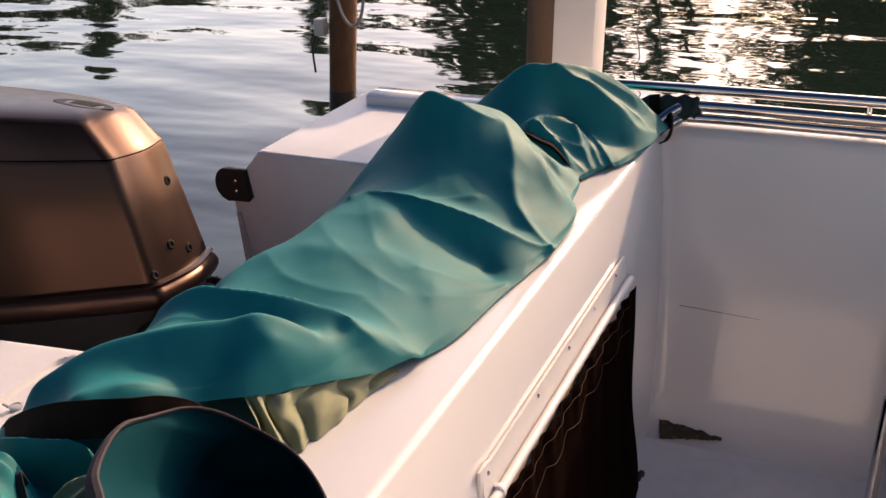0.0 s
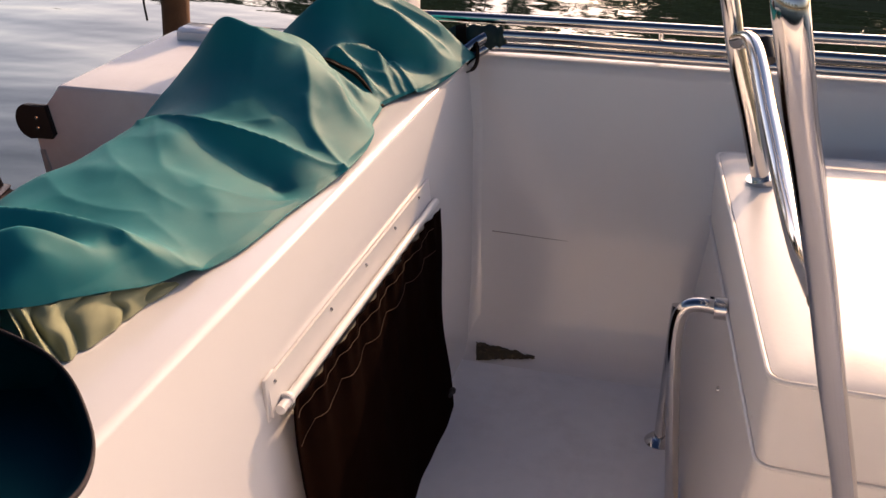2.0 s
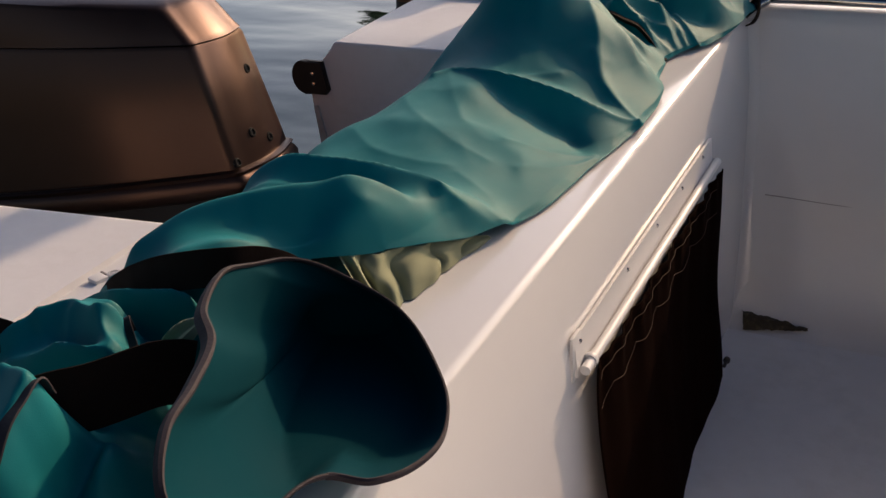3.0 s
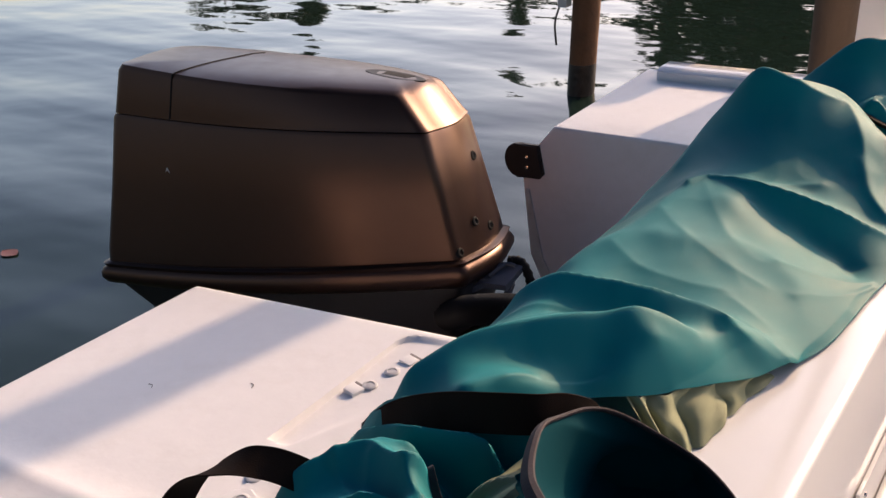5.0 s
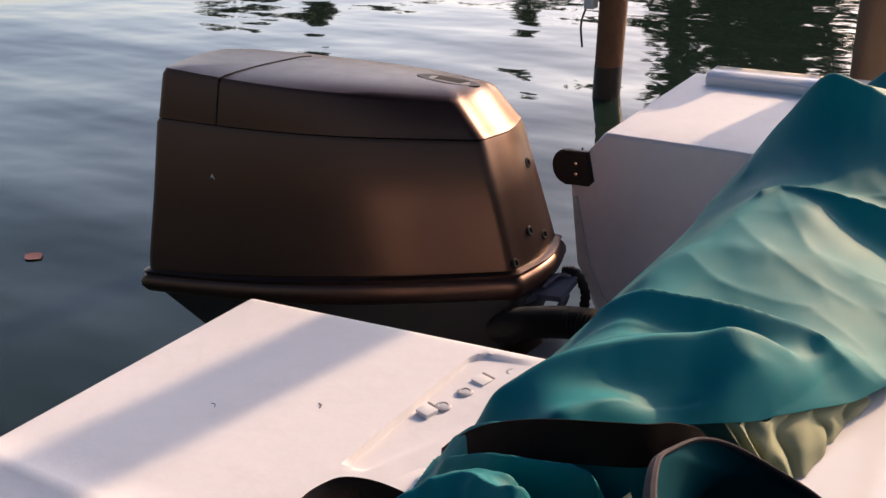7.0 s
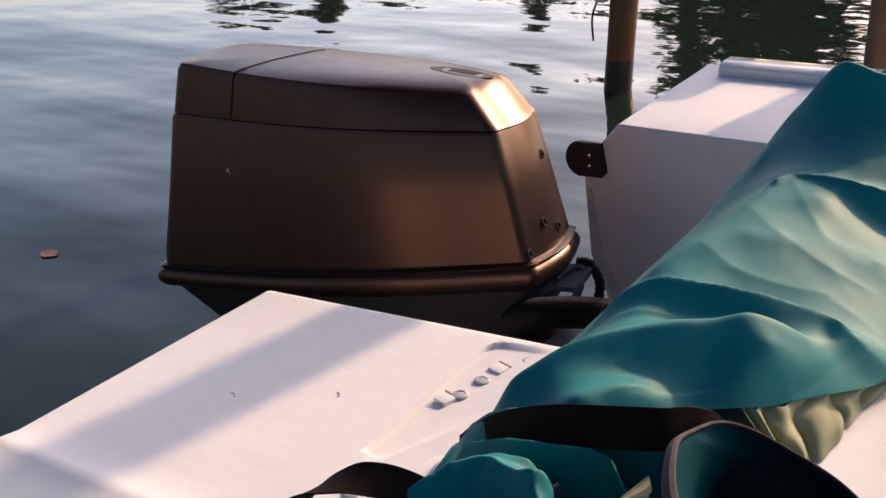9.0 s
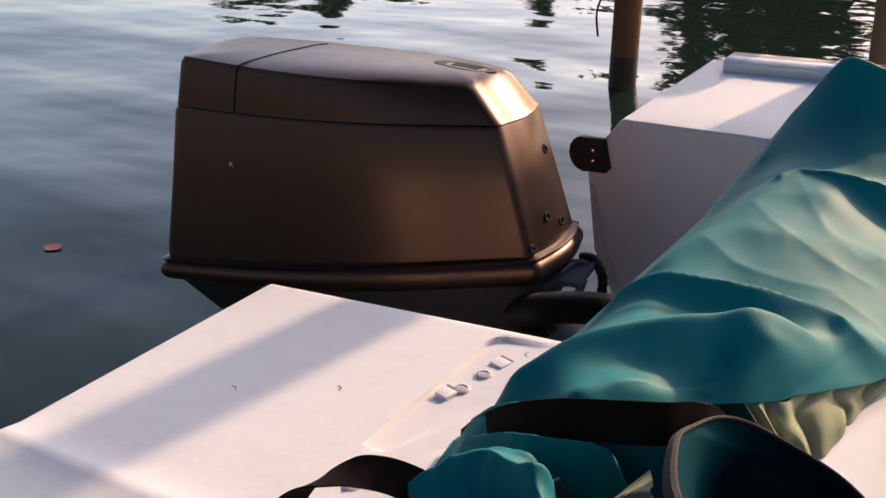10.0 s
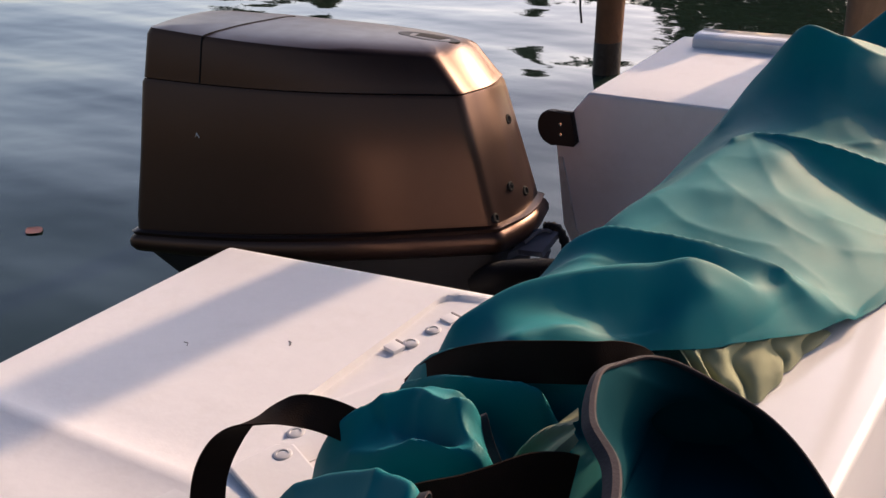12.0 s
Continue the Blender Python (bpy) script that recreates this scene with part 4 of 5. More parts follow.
part("strap", ribbon([(-0.78, 0.69, 0.90), (-0.815, 0.675, 0.93), (-0.845, 0.66, 0.957), (-0.872, 0.648, 0.974), (-0.898, 0.636, 0.983), (-0.925, 0.622, 0.983), (-0.957, 0.606, 0.970), (-0.981, 0.59, 0.946), (-0.993, 0.573, 0.915), (-0.988, 0.555, 0.885), (-0.965, 0.53, 0.868), (-0.92, 0.50, 0.866), (-0.87, 0.48, 0.87)], 0.018,
                     lambda f: (0.1 + 0.6 * f, 0.8, 0.6 - 0.9 * f)), WEB, cover, "black webbing strap loop")
part("strap", ribbon([(-0.948, 0.84, 0.866), (-0.918, 0.832, 0.896), (-0.865, 0.824, 0.938), (-0.795, 0.815, 0.974), (-0.725, 0.810, 0.998), (-0.680, 0.818, 1.006), (-0.660, 0.85, 0.995), (-0.648, 0.885, 0.968), (-0.645, 0.91, 0.93)], 0.022, lambda f: (0.2 * (1 - f) ** 3, 0.42, 0.9)), WEB, cover, "black webbing strap")
part("strap", ribbon([(-0.735, 0.525, 0.955), (-0.71, 0.555, 0.980), (-0.678, 0.598, 0.978), (-0.650, 0.643, 0.978), (-0.632, 0.662, 0.975), (-0.620, 0.672, 0.970)], 0.034, (-0.1, 0.25, 0.95)), WEB, cover, "black webbing strap")
# strap tying the waist between the two humps
part("tie", tube([(-0.735, 2.12, CAP + 0.098), (-0.69, 2.095, CAP + 0.098), (-0.655, 2.09, CAP + 0.10), (-0.625, 2.095, CAP + 0.086), (-0.595, 2.10, CAP + 0.072), (-0.57, 2.10, CAP + 0.048), (-0.548, 2.095, CAP + 0.022), (-0.53, 2.085, CAP + 0.006)], 0.008, 8, 8, section=((-1, -0.4), (1, -0.4), (1, 0.4), (-1, 0.4))), WEB, cover, "black tie round the waist")

# ---- curtain and its track ----


def along_ring(at, radius, width):
    """A short collar round the rod, lying along y."""
    return loft([[(at[0] + r * math.cos(k * math.pi / 10), at[1] + w, at[2] + r * math.sin(k * math.pi / 10)) for k in range(20)] for r, w in ((radius * 0.6, 0), (radius * 0.95, 0), (radius, 0.002), (radius, width - 0.002), (radius * 0.95, width), (radius * 0.6, width))])


track = thing("curtain_track", "white plastic curtain track screwed to the transom", "curtain track")
along([(-0.4285, 0.705), (-0.4225, 0.706), (-0.4165, 0.64), (-0.4235, 0.64)], [1.24, 1.5, 1.9, 2.078], PLASTIC, "back_plate", track)
part("rod", tube([(-0.408, 1.246, 0.652), (-0.408, 1.7, 0.652), (-0.408, 2.082, 0.652)], 0.0085, 14, 2), PLASTIC, track)
part("end_bracket", prism(((-0.4275, 1.232), (-0.4215, 1.232), (-0.4215, 1.268), (-0.4275, 1.268)), 0.634, 0.712, 0.002), PLASTIC, track)
part("rod_clip", along_ring((-0.41, 1.272, 0.652), 0.0125, 0.010), PLASTIC, track)
for y in (1.262, 1.495, 1.67, 1.84, 2.0):
    screw(track, (-0.4225, y, 0.693), (1, 0, 0.05), 0.0045)
curtain = thing("curtain", "black mesh curtain hanging from the transom track", "curtain")


def cloth(y, v):
    """The curtain: y along the rod, v from the rod (0) down to the foot (1)."""
    wave = 0.005 * math.sin(y * 13 + 0.6) * (0.2 + v) + 0.003 * math.sin(y * 47 + 3 * v) * (1 - 0.7 * v)
    gather = 0.0025 * math.sin(y * 120) * math.exp(-v * 9)
    near = max(0.0, min(1.0, (2.06 - y) / 0.8))
    x = -0.394 + (0.032 + 0.05 * near) * v ** 1.6 + wave + gather
    far = 0.012 * math.sin(v * 9) * (1 - near) ** 6
    return Vector((x, y - 0.02 * v * (1 - near) + far, 0.645 - 0.518 * v))


rings = [[cloth(1.266 + 0.796 * j / 170, i / 40) for i in range(41)] for j in range(171)]
sheet = part("cloth", loft(rings, close=False), MESH, curtain)
solid = sheet.modifiers.new("thickness", "SOLIDIFY")
solid.thickness = 0.003
THREAD = material("tan_thread", (0.06, 0.03, 0.018), 0.8, grain=(90, 0.2))
for v0, amp in ((0.035, 0.006), (0.12, 0.03)):
    pts = [cloth(1.272 + 0.728 * k / 90, v0 + amp * abs(math.sin(k * 0.21 + v0 * 40))) + Vector((0.0028, 0, 0)) for k in range(91)]
    part("stitching", tube(pts, 0.0005, 5, 0), THREAD, curtain, "tan scalloped stitching")

# ---- seat box with cushion ----
seat = thing("seat_box", "white vinyl seat box with a piped cushion and hinges", "boat seat")
PLAN = ((0.306, 1.372), (1.25, 1.345), (1.2, 2.36), (0.186, 2.285))
mid = Vector((0.74, 1.9))
shrink = lambda s: [tuple(mid + (Vector(p) - mid) * s) for p in PLAN]
top = [(x, y + (0.05 if y < 1.6 else 0.0)) for x, y in shrink(0.985)]
part("body", prism([(x - (0.055 if x < 0.6 else 0.0), y) for x, y in top], FLOORZ, 0.60, 0.02, 3, lean=top), VINYL, seat)


def rounded(plan, r, seg=6):
    pts = []
    for k in range(4):
        c, a, b = Vector(plan[k]), Vector(plan[k - 1]), Vector(plan[(k + 1) % 4])
        da, db = (a - c).normalized(), (b - c).normalized()
        for i in range(seg + 1):
            t = i / seg
            q = (c + da * r) * (1 - t) ** 2 + c * 2 * t * (1 - t) + (c + db * r) * t * t
            pts.append((q.x, q.y))
    return pts


part("cushion", loft([[(x, y, z) for x, y in rounded(shrink(s), 0.03)] for s, z in ((0.97, 0.598), (0.995, 0.606), (1.0, 0.66), (1.0, 0.743), (0.988, 0.756), (0.95, 0.762), (0.7, 0.768), (0.3, 0.77))]), VINYL, seat)
pts = [(x, y, 0.753) for x, y in rounded(shrink(0.998), 0.03)]
part("piping", tube(pts + pts[:1], 0.0045, 8, 0), VINYL, seat)
pts = [(x, y, 0.602) for x, y in rounded(shrink(1.0), 0.03)]
part("piping", tube(pts + pts[:1], 0.004, 8, 0), VINYL, seat)
for f, z in ((0.28, 0.52), (0.55, 0.46), (0.62, 0.38), (0.7, 0.32)):
    q = Vector(PLAN[3]).lerp(Vector(PLAN[0]), f) - Vector((0.006, 0))
    part("stud", tube([(q.x + 0.012, q.y, z), (q.x - 0.002, q.y, z)], 0.006, 10, 1), GAP if f < 0.3 else STEEL, seat)
grab = part("grab_rail", tube([(0.145, 2.09, 0.462), (0.142, 2.08, 0.36), (0.139, 2.06, 0.22), (0.137, 2.045, 0.125)], 0.013, 14, 6), STEEL, seat)
part("mount_flange", tube([(0.222, 1.845, 0.602), (0.245, 1.845, 0.602)], 0.022, 16, 1), STEEL, grab)
part("foot_flange", loft([[(0.137 + r * math.cos(k * math.pi / 10), 2.045 + r * math.sin(k * math.pi / 10), z) for k in range(20)] for r, z in ((0.034, FLOORZ), (0.034, FLOORZ + 0.006), (0.022, FLOORZ + 0.018), (0.014, FLOORZ + 0.02))]), STEEL, grab)
part("grab_rail", tube([(0.235, 1.845, 0.602), (0.192, 1.842, 0.606), (0.166, 1.84, 0.594), (0.155, 1.84, 0.55), (0.158, 1.84, 0.45), (0.171, 1.84, 0.28), (0.183, 1.84, 0.122)], 0.0145, 14, 6), STEEL, seat)

# ---- leaning-post frame beside the seat ----
frame_rail = thing("leaning_post_frame", "polished stainless tube frame beside the seat box", "grab rail")
part("upright", tube([(0.150, 2.07, 1.25), (0.235, 1.7, 1.293), (0.246, 1.4, 1.332), (0.246, 1.15, 1.370), (0.244, 1.06, 1.386), (0.2445, 1.018, 1.385), (0.248, 1.002, 1.367), (0.259, 1.02, 1.319), (0.272, 1.05, 1.258), (0.299, 1.10, 1.152), (0.329, 1.15, 1.033), (0.366, 1.20, 0.872), (0.417, 1.26, 0.659), (0.468, 1.30, 0.4), (0.508, 1.33, FLOORZ)], 0.0168, 24, 8), STEEL, frame_rail)
part("upright", tube([(0.09, 2.03, 1.5), (0.135, 2.06, 1.3), (0.181, 2.1, 1.132), (0.207, 2.1, 1.024), (0.242, 2.1, 0.911), (0.266, 2.1, 0.827), (0.285, 2.105, 0.765)], 0.0185, 20, 8), STEEL, frame_rail)
part("foot", tube([(0.286, 2.105, 0.760), (0.282, 2.104, 0.776)], 0.03, 18, 1), STEEL, frame_rail)
part("brace", tube([(0.203, 2.08, 1.06), (0.234, 2.0, 1.075), (0.269, 1.8, 1.012), (0.300, 1.6, 0.962), (0.324, 1.4, 0.946), (0.334, 1.17, 1.0)], 0.0165, 20, 8), STEEL, frame_rail)
part("joint_knob", tube([(0.250, 2.03, 1.075), (0.262, 2.0, 1.045)], 0.017, 12, 2), RUBBER, frame_rail, "black plastic joint knob")

# ---- folded bimini frame along the gunwale ----
bimini = thing("bimini_frame", "folded stainless bimini frame lying on the gunwale", "bimini frame")
for y, z0, z1, r, x0 in ((2.59, 0.946, 0.952, 0.0135, -0.60), (2.575, 0.910, 0.904, 0.0145, -0.42), (2.572, 0.880, 0.876, 0.0135, -0.42)):
    part("tube", tube([(x0 - 0.05, y - 0.06, z0 - 0.04), (x0, y - 0.02, z0 - 0.006), (x0 + 0.06, y, z0), (0.3, y, (z0 + z1) / 2), (1.2, y, z1), (2.5, y, z1)], r, 14, 10), STEEL, bimini)
for x in (0.02, 0.75):
    part("rest", tube([(x, 2.61, 0.86), (x, 2.608, 0.91), (x, 2.59, 0.948)], 0.006, 10, 3), STEEL, bimini)
sock = thing("tube_sock", "dark green canvas sock strapped round the bimini tubes", "cover sock")
part("sleeve", tube([(-0.56, 2.52, 0.885), (-0.49, 2.56, 0.895), (-0.44, 2.57, 0.90), (-0.39, 2.575, 0.902), (-0.365, 2.575, 0.902)], lambda f: (0.034 + 0.004 * math.sin(f * 31)) * (1 - 0.4 * f ** 8), 16, 8, section=[(0.75 * math.cos(k * math.pi / 9), 0.95 * math.sin(k * math.pi / 9)) for k in range(18)]), material("dark_green_canvas", (0.012, 0.03, 0.03), 0.8, grain=(20, 0.3), bump=(40, 0.5, 0.004)), sock)
part("strap", tube([(-0.49, 2.56, 0.895), (-0.465, 2.565, 0.898)], 0.038, 16, 2, section=[(0.78 * math.cos(k * math.pi / 9), 0.98 * math.sin(k * math.pi / 9)) for k in range(18)]), WEB, sock)
part("strap_tail", tube([(-0.43, 2.53, 0.90), (-0.425, 2.515, 0.86), (-0.435, 2.505, 0.835), (-0.46, 2.51, 0.822)], 0.012, 4, 6, section=((-1, -0.15), (1, -0.15), (1, 0.15), (-1, 0.15))), WEB, sock)

# ---- piles and post ----
pile = thing("mooring_pile", "round brown timber mooring pile wet at the waterline", "pile")


def log(x, y, z0, z1, r, lean=(0, 0), n=24):
    rings = []
    for j in range(n + 1):
        z = z0 + (z1 - z0) * j / n
        cx, cy = x + lean[0] * z, y + lean[1] * z
        rings.append([(cx + r * (1 + 0.05 * noise.noise(Vector((3 * math.cos(a), 3 * math.sin(a), z * 1.3)))) * math.cos(a), cy + r * (1 + 0.05 * noise.noise(Vector((3 * math.cos(a), 3 * math.sin(a), z * 1.3 + 7)))) * math.sin(a), z) for a in [k * math.pi / 12 for k in range(24)]])
    return loft(rings)


part("shaft", log(-2.73, 4.87, 0.17, 3.2, 0.074, (0.075, 0.02)), WOOD, pile)
part("wet_foot", log(-2.73, 4.87, -1.2, 0.172, 0.0755, (0.075, 0.02), 30), WETWOOD, pile, "dark wet foot of the pile")
rope = part("rope", tube([(-2.585 + 0.088 * math.cos(a), 4.78 - 0.02 * math.sin(a), 0.80 + 0.26 * math.sin(a)) for a in [k * 2 * math.pi / 18 for k in range(19)]], 0.009, 8, 3), material("grey_rope", (0.4, 0.38, 0.36), 0.9, grain=(60, 0.3)), pile, "pale grey rope loop")
part("utility_box", box(-2.815, 4.78, 0.48, -2.76, 4.84, 0.57, 0.006), PLASTIC, pile, "small pale box fixed to the pile")
part("cable", tube([(-2.80, 4.79, 0.5), (-2.83, 4.78, 0.4), (-2.825, 4.78, 0.28)], 0.006, 8, 4), RUBBER, pile)
POST = Vector((-0.913, 3.08))
post = thing("dock_post", "square white painted dock post with grey scuffs", "post")
SQUARE = ((-0.064, -0.064), (0.064, -0.064), (0.064, 0.064), (-0.064, 0.064))
part("shaft", prism([(POST.x + dx, POST.y + dy) for dx, dy in SQUARE], -1.2, 3.2, 0.006, 2, lean=[(POST.x + 0.16 + dx, POST.y + dy) for dx, dy in SQUARE]), POSTWHITE, post)
dock_pile = thing("dock_pile", "grey-brown timber dock pile behind the white post", "pile")
part("shaft", log(-1.10, 3.5, -1.2, 1.4, 0.074, (0.03, 0.0)), GREYWOOD, dock_pile)
# set far out along the camera's line of sight, so no shadow reaches the deck
for x0, x1 in ((-2.06, -2.06), (-1.88, -1.80)):
    wire = thing("mooring_line", "thin taut grey line set far out to fit the camera's view", "line", group="mooring lines")
    part("strand", tube([(x0 - 0.02, 9.0, -0.3), (x0, 9.0, 0.0), (x1, 9.0, 1.6), (x1 + 0.05, 9.0, 3.0)], 0.006, 8, 3), material("grey_line", (0.3, 0.28, 0.26), 0.8, grain=(50, 0.2)), wire)

# ---- hatch hinges on the quarter deck ----
STEEL_DULL = material("chalky_washer_paint", (0.5, 0.5, 0.52), 0.4, grain=(60, 0.1))


def hinge(m, leaf=True):
    h = thing("hatch_hinge", "white moulded hatch hinge screwed to the deck", "hinge", group="deck hinges", at=m)
    if leaf:
        part("leaf", prism(((-0.028, -0.17), (0.02, -0.17), (0.03, 0.10), (0.03, 0.16), (0.018, 0.178), (-0.012, 0.172), (-0.026, 0.15), (-0.03, 0.10)), -0.001, 0.0016, 0.0006), DECK, h)
    for y in (-0.02, 0.082):
        part("knuckle", prism(((-0.026, y - 0.014), (-0.002, y - 0.014), (-0.002, y + 0.006), (-0.026, y + 0.006)), -0.004, 0.0032, 0.0009), DECK, h)
        # a raised grey strip, painted in for the shade of a slot
        part("slot", prism(((-0.027, y + 0.008), (-0.003, y + 0.008), (-0.003, y + 0.011), (-0.027, y + 0.011)), -0.001, 0.0022, 0.0003), bpy.data.materials["grey_scuff_and_slot_shade"], h, "thin grey strip painted as a slot's shade")
    return h


def washer(h, x, y, z):
    part("washer", loft([[(x + r * math.cos(k * math.pi / 10), y + r * math.sin(k * math.pi / 10), z + dz) for k in range(20)] for r, dz in ((0.0115, -0.003), (0.0115, 0.0004), (0.0105, 0.0012), (0.007, 0.0016), (0.0065, 0.0004), (0.003, 0.001))]), STEEL_DULL, h, "steel screw and washer")


h1 = hinge(Matrix.Translation((-1.024, 0.963, CAP - 0.0055)) @ pose(0, 0, 0, 0, 0, -14), leaf=False)
washer(h1, -0.006, -0.002, 0.001)
washer(h1, -0.010, 0.042, 0.001)
washer(h1, 0.003, 0.122, 0.0005)
h2 = hinge(Matrix.Translation((-1.0, 0.68, CAP)) @ pose(0, 0, 0, 0, 0, -20))
washer(h2, -0.034, 0.032, 0.0015)
part("keeper", prism(((-0.016, -0.062), (0.075, -0.062), (0.08, 0.012), (-0.004, 0.016), (-0.009, 0.004), (-0.018, 0.0)), -0.001, 0.0105, 0.0025, 2), DECK, h2, "raised white keeper block", smooth=False)
washer(h2, 0.006, -0.004, 0.0105)

# ---- litter: wet debris in the cockpit corner, a leaf on the water ----
DEBRIS = material("wet_leaf_litter", (0.05, 0.035, 0.012), 0.55, grain=(60, 0.6), bump=(120, 0.8, 0.004), stain=(50, 0.6, (0.25, 0.2, 0.08)))
bm = bmesh.new()
rows = []
for i in range(25):
    f = i / 24
    y0, y1 = 2.258 + 0.034 * f, 2.325 - 0.025 * f
    row = []
    for k in range(9):
        c = k / 8
        x = -0.374 + 0.165 * f + 0.016 * (1 - c) * (1 - f) + 0.004 * noise.noise(Vector((c * 5, f * 7, 3)))
        y = y0 + (y1 - y0) * c + 0.006 * noise.noise(Vector((f * 8, c * 3, 8)))
        rise = 0.026 * max(0.0, (y - 2.24) / 0.1) ** 1.5
        row.append((x, y, FLOORZ + 0.008 + rise + 0.012 * math.sin(math.pi * c) * (1 - f) + 0.005 * noise.noise(Vector((f * 14, c * 6, 1)))))
    rows.append(row)
loft(rows, close=False, bm=bm)
tagged(part("debris", bm, DEBRIS), "dark wet leaf litter in the cockpit corner", "debris")
GRIT = material("dark_grit", (0.06, 0.045, 0.035), 0.8, grain=(200, 0.4))
rnd = random.Random(5)
for x, y in ((-1.17, 0.87), (-1.30, 0.80)):
    q = rnd.random() * 3
    bit = part("grit", tube([(x, y, CAP + 0.0004), (x + 0.007 * math.cos(q), y + 0.007 * math.sin(q), CAP + 0.0009), (x + 0.013 * math.cos(q + 0.5), y + 0.013 * math.sin(q + 0.5), CAP + 0.0004)], 0.0005, 6, 3), GRIT)
    tagged(bit, "tiny dark crumb of dirt on the white deck", "grit", group="deck grit")
bm = bmesh.new()
loft([[(-3.88 + 0.10 * f, 2.05 + 0.034 * c * math.sin(math.pi * f), 0.004 + 0.002 * abs(c)) for c in (-1, -0.5, 0, 0.5, 1)] for f in [k / 8 for k in range(9)]], close=False, bm=bm)
tagged(part("floating_leaf", bm, material("red_brown_leaf", (0.16, 0.06, 0.045), 0.5, grain=(90, 0.3))), "small red-brown leaf floating on the water", "leaf")
bm = loft([[(-0.333 + r * math.cos(k * math.pi / 6), 1.925 + h, 0.24 + r * math.sin(k * math.pi / 6)) for k in range(12)] for r, h in ((0.004, 0.0), (0.004, 0.02), (0.008, 0.022), (0.007, 0.03))])
part("toggle", bm, RUBBER, curtain, "small dark toggle")

# ---- far shore: bank, trees, boathouse ----
bm = loft([[(x, 38 + 2 * math.sin(x * 0.05), -1), (x, 39 + 2 * math.sin(x * 0.05), 0.6), (x, 60, 1.2), (x, 200, 2), (x, 200, -1)] for x in range(-160, 161, 16)])
tagged(part("far_bank", bm, material("bank_earth", (0.08, 0.07, 0.04), 0.9, grain=(0.6, 0.4), bump=(2, 0.5, 0.1))), "low earth bank across the canal", "bank", kind="structure")


def tree(name, height, spread, seed, shape):
    """A trunk with limbs and a crown of many leaf sprays."""
    rnd = random.Random(seed)
    t = thing(name, "leafy shore tree with an uneven dark crown" if shape == "round" else "tall narrow conifer on the shore", "tree", group="shore trees")
    bm = tube([(0, 0, -0.5), (0.1, 0, height * 0.3), (0.0, 0.15, height * 0.6), (0.1, 0, height * 0.92)], lambda f: 0.22 * (1 - 0.9 * f) * height / 9, 8, 5)
    tips = []
    for k in range(14 if shape == "round" else 20):
        z = height * (0.28 + 0.62 * k / 14) if shape == "round" else height * (0.12 + 0.8 * k / 20)
        a = k * 2.4 + rnd.random()
        if shape == "round":
            reach = spread * (0.55 + 0.45 * rnd.random()) * math.sin(math.pi * min(1, (z / height - 0.15) / 0.85 * 0.9 + 0.1)) ** 0.6
        else:
            reach = spread * (1.02 - z / height) * (0.7 + 0.5 * rnd.random())
        tip = Vector((reach * math.cos(a), reach * math.sin(a), z + (0.25 if shape == "round" else -0.08) * reach))
        tube([(0, 0, z - 0.2), tuple(tip * 0.5 + Vector((0, 0, z * 0.5))), tuple(tip)], lambda f: 0.07 * (1 - 0.8 * f), 6, 2, bm=bm)
        tips.append((tip, max(0.5, reach * (0.42 if shape == "round" else 0.4))))
        tips.append((tip * 0.55 + Vector((0, 0, z * 0.45)), max(0.5, reach * 0.4)))
    part("trunk", bm, BARK, t)
    verts, faces = [], []
    for tip, r in tips:
        for _ in range(46):
            d = Vector((rnd.gauss(0, 1), rnd.gauss(0, 1), rnd.gauss(0, 0.75)))
            c = tip + d.normalized() * r * rnd.random() ** 0.5
            u = Vector((rnd.gauss(0, 1), rnd.gauss(0, 1), rnd.gauss(0, 0.5))).normalized()
            v = u.orthogonal().normalized()
            w = 0.16 + 0.16 * rnd.random()
            n0 = len(verts)
            verts += [tuple(c + u * w), tuple(c + v * w * 0.5), tuple(c - u * w), tuple(c - v * w * 0.5)]
            faces.append((n0, n0 + 1, n0 + 2, n0 + 3))
    me = bpy.data.meshes.new("crown")
    me.from_pydata(verts, [], faces)
    me.materials.append(LEAF)
    crown = new("crown", me)
    crown.parent = t
    return t


kinds = [tree("shore_tree", 8.5, 3.4, 1, "round"), tree("shore_tree", 6.5, 3.0, 2, "round"), tree("conifer", 11.0, 2.0, 3, "cone"), tree("shore_tree", 5.0, 3.2, 4, "round")]
first = [False] * 4
rnd = random.Random(11)
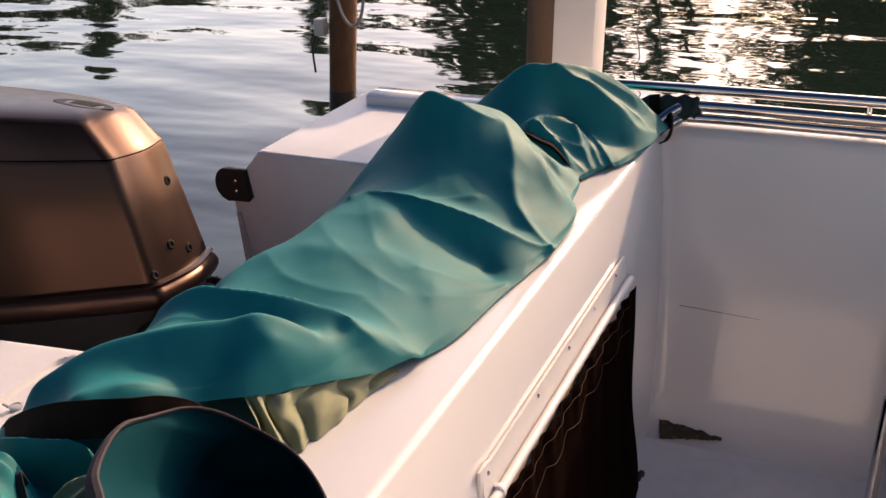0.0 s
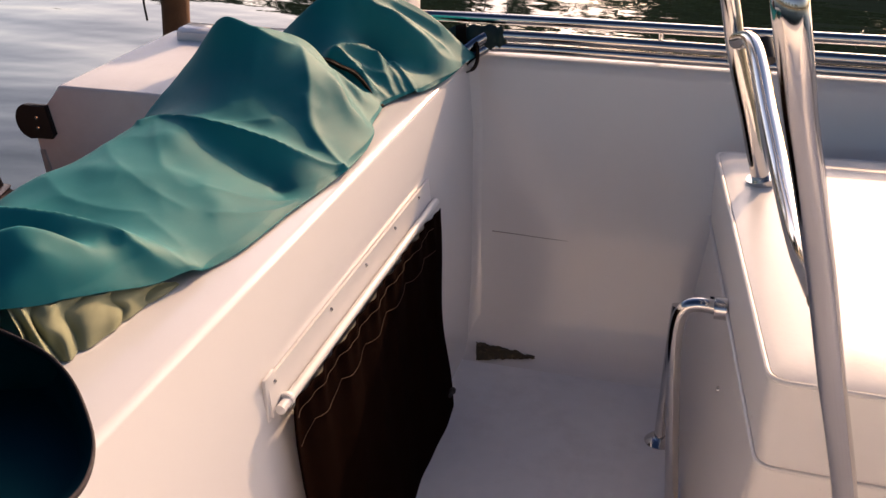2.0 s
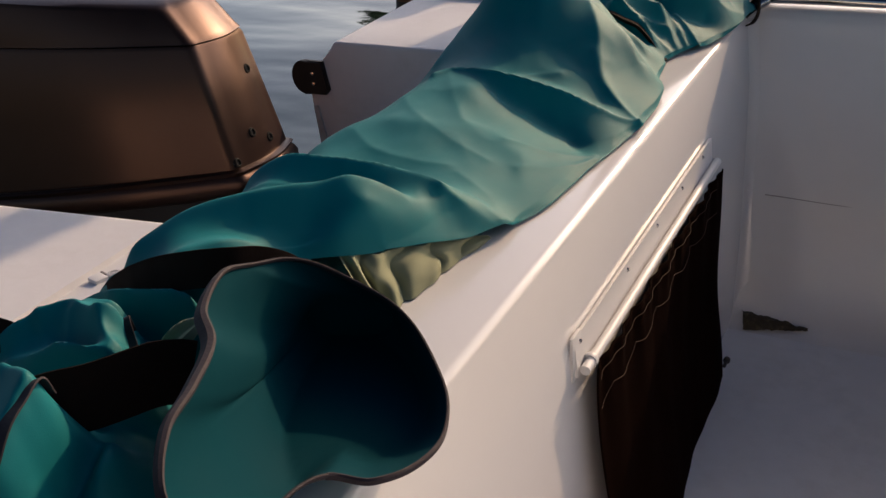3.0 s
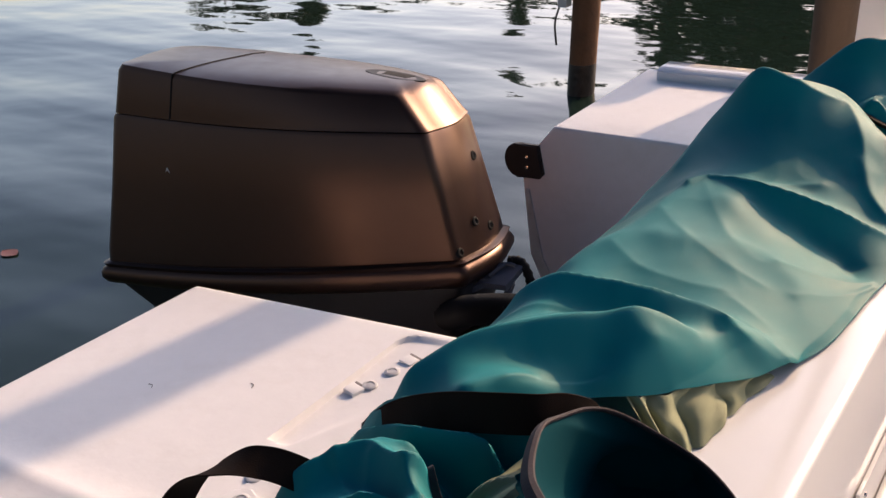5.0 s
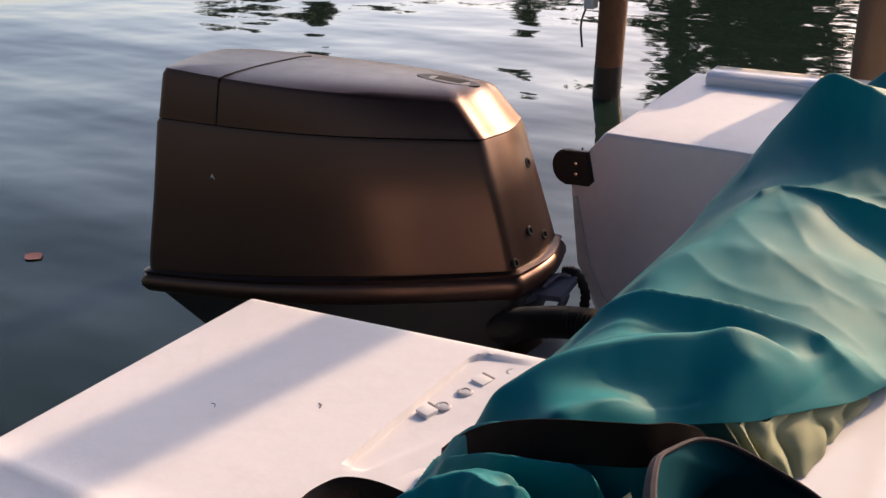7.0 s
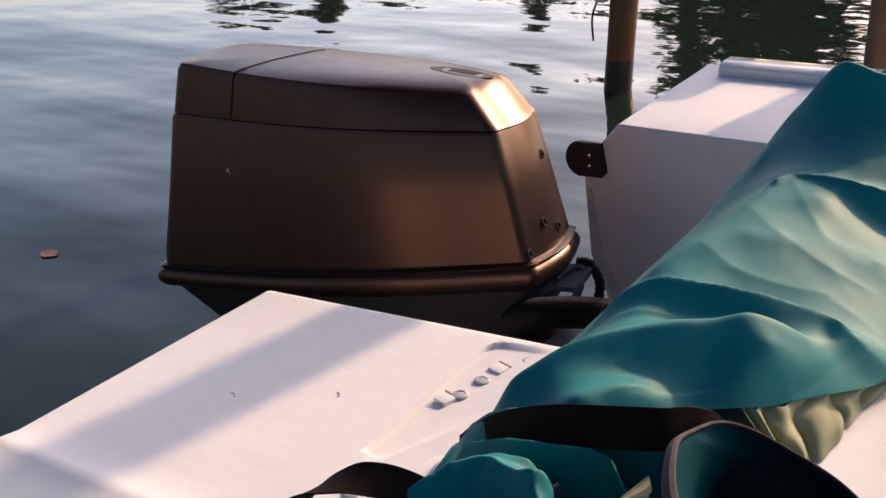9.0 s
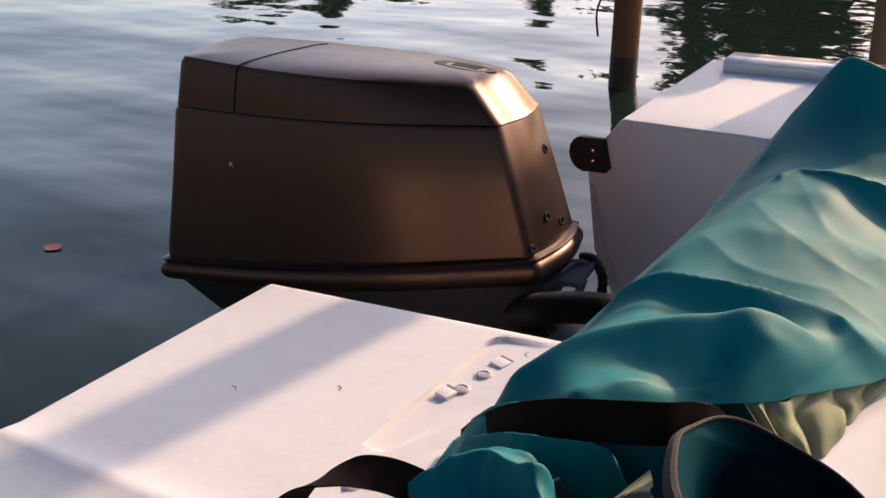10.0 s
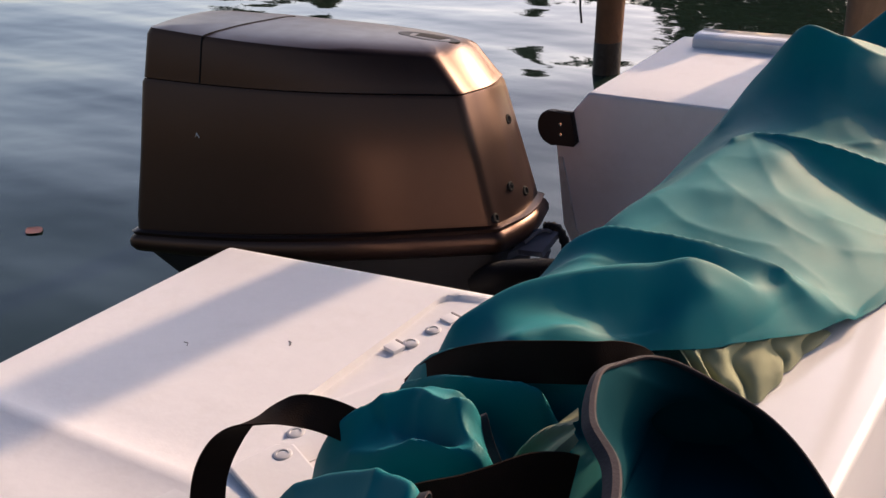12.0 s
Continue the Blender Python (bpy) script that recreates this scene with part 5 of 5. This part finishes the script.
# bearing from the camera in degrees (left of the boat's beam is minus), distance, kind, size
for bearing, dist, k, size in ((-57, 46, 2, 0.9), (-53, 50, 2, 1.0), (-50, 46, 0, 0.85), (-46, 52, 3, 1.0), (-42, 48, 3, 1.1), (-38, 52, 1, 0.95), (-34, 47, 1, 0.9), (-31, 50, 2, 0.95), (-28, 46, 0, 0.9),
                               (-23, 46, 2, 1.3), (-21, 48, 2, 1.6), (-19, 45, 2, 1.5), (-17.5, 50, 2, 1.7), (-20, 53, 1, 1.9), (-17, 46, 2, 1.3), (-15.2, 49, 2, 1.4), (-12.3, 50, 2, 1.25), (-9, 52, 3, 0.9), (-10.6, 48, 2, 1.05), (-3.6, 45, 0, 1.25), (-2.5, 52, 0, 1.7), (-0.5, 46, 0, 1.5), (1, 52, 0, 1.7), (4, 55, 0, 1.9), (3, 44, 0, 1.7), (7, 45, 0, 1.8),
                               (11, 44, 0, 1.8), (15, 45, 0, 1.7), (20, 44, 0, 1.6), (26, 46, 0, 1.1), (-62, 48, 0, 1.0), (-68, 47, 1, 1.1), (-75, 46, 0, 1.0)):
    b = radians(bearing)
    m = Matrix.Translation((dist * math.sin(b), dist * math.cos(b) if dist * math.cos(b) > 41 else 41 + rnd.random() * 3, 0.6)) @ Matrix.Rotation(rnd.random() * 6.28, 4, "Z")
    if not first[k]:
        kinds[k].matrix_world = m @ Matrix.Scale(size, 4)
        first[k] = True
    else:
        c = copy_thing(kinds[k], m)
        c.scale = (size, size, size)


# unseen bank and trees, added behind the camera to darken reflections and fill light
bm = loft([[(x, -20, -1), (x, -20.5, 0.6), (x, -40, 1.2), (x, -200, 2), (x, -200, -1)] for x in range(-160, 161, 40)])
tagged(part("backdrop_bank", bm, bpy.data.materials["bank_earth"]), "unseen earth bank added behind the camera to darken reflections", "bank", kind="structure")
for x, y, k, size in ((-42, -28, 0, 0.9), (-32, -30, 1, 1.0), (-22, -28, 0, 0.9), (-12, -29, 1, 1.0), (-3, -28, 0, 0.9), (6, -29, 0, 0.8), (15, -28, 1, 1.0), (25, -30, 0, 0.9)):
    c = copy_thing(kinds[k], Matrix.Translation((x, y, 0.7)) @ Matrix.Rotation(x, 4, "Z"))
    c.scale = (size, size, size)


def shore_house(x, y, w, d, h, label, wall_mat, roof_mat):
    house = thing("shore_house", label, "house", group="shore houses")
    part("wall", box(x - w / 2, y, 0, x + w / 2, y + d, h, 0.03), wall_mat, house)
    e, p = 0.6, 0.35 * d
    part("roof", loft([[(xx, y - e, h), (xx, y + d / 2, h + p), (xx, y + d + e, h), (xx, y + d + e, h - 0.15), (xx, y + d / 2, h + p - 0.15), (xx, y - e, h - 0.15)] for xx in (x - w / 2 - e, x + w / 2 + e)]), roof_mat, house)
    for k in range(int(w // 2.4)):
        wx = x - w / 2 + 1.3 + 2.4 * k
        win = part("window", box(wx - 0.55, y - 0.05, h * 0.4, wx + 0.55, y + 0.02, h * 0.8, 0.02), PLASTIC, house, "white framed window")
        part("pane", box(wx - 0.45, y - 0.06, h * 0.4 + 0.1, wx + 0.45, y - 0.051, h * 0.8 - 0.1, 0.0), material("dark_glass", (0.02, 0.025, 0.03), 0.05), win, "dark glass pane")
    return house


RED = material("red_brown_siding", (0.34, 0.12, 0.05), 0.8, grain=(2, 0.2), bump=(4, 0.4, 0.03))
TAN = material("tan_siding", (0.3, 0.22, 0.15), 0.8, grain=(2, 0.15), bump=(4, 0.4, 0.03))
ROOF = material("dark_roof", (0.06, 0.045, 0.04), 0.85, grain=(4, 0.3), bump=(6, 0.4, 0.03))
shore_house(-22.0, 40, 9, 6, 3.2, "tan shore house with a dark pitched roof", TAN, ROOF)
shore_house(7.5, 33, 12, 7, 4.2, "red-brown boathouse with a dark roof", RED, ROOF)
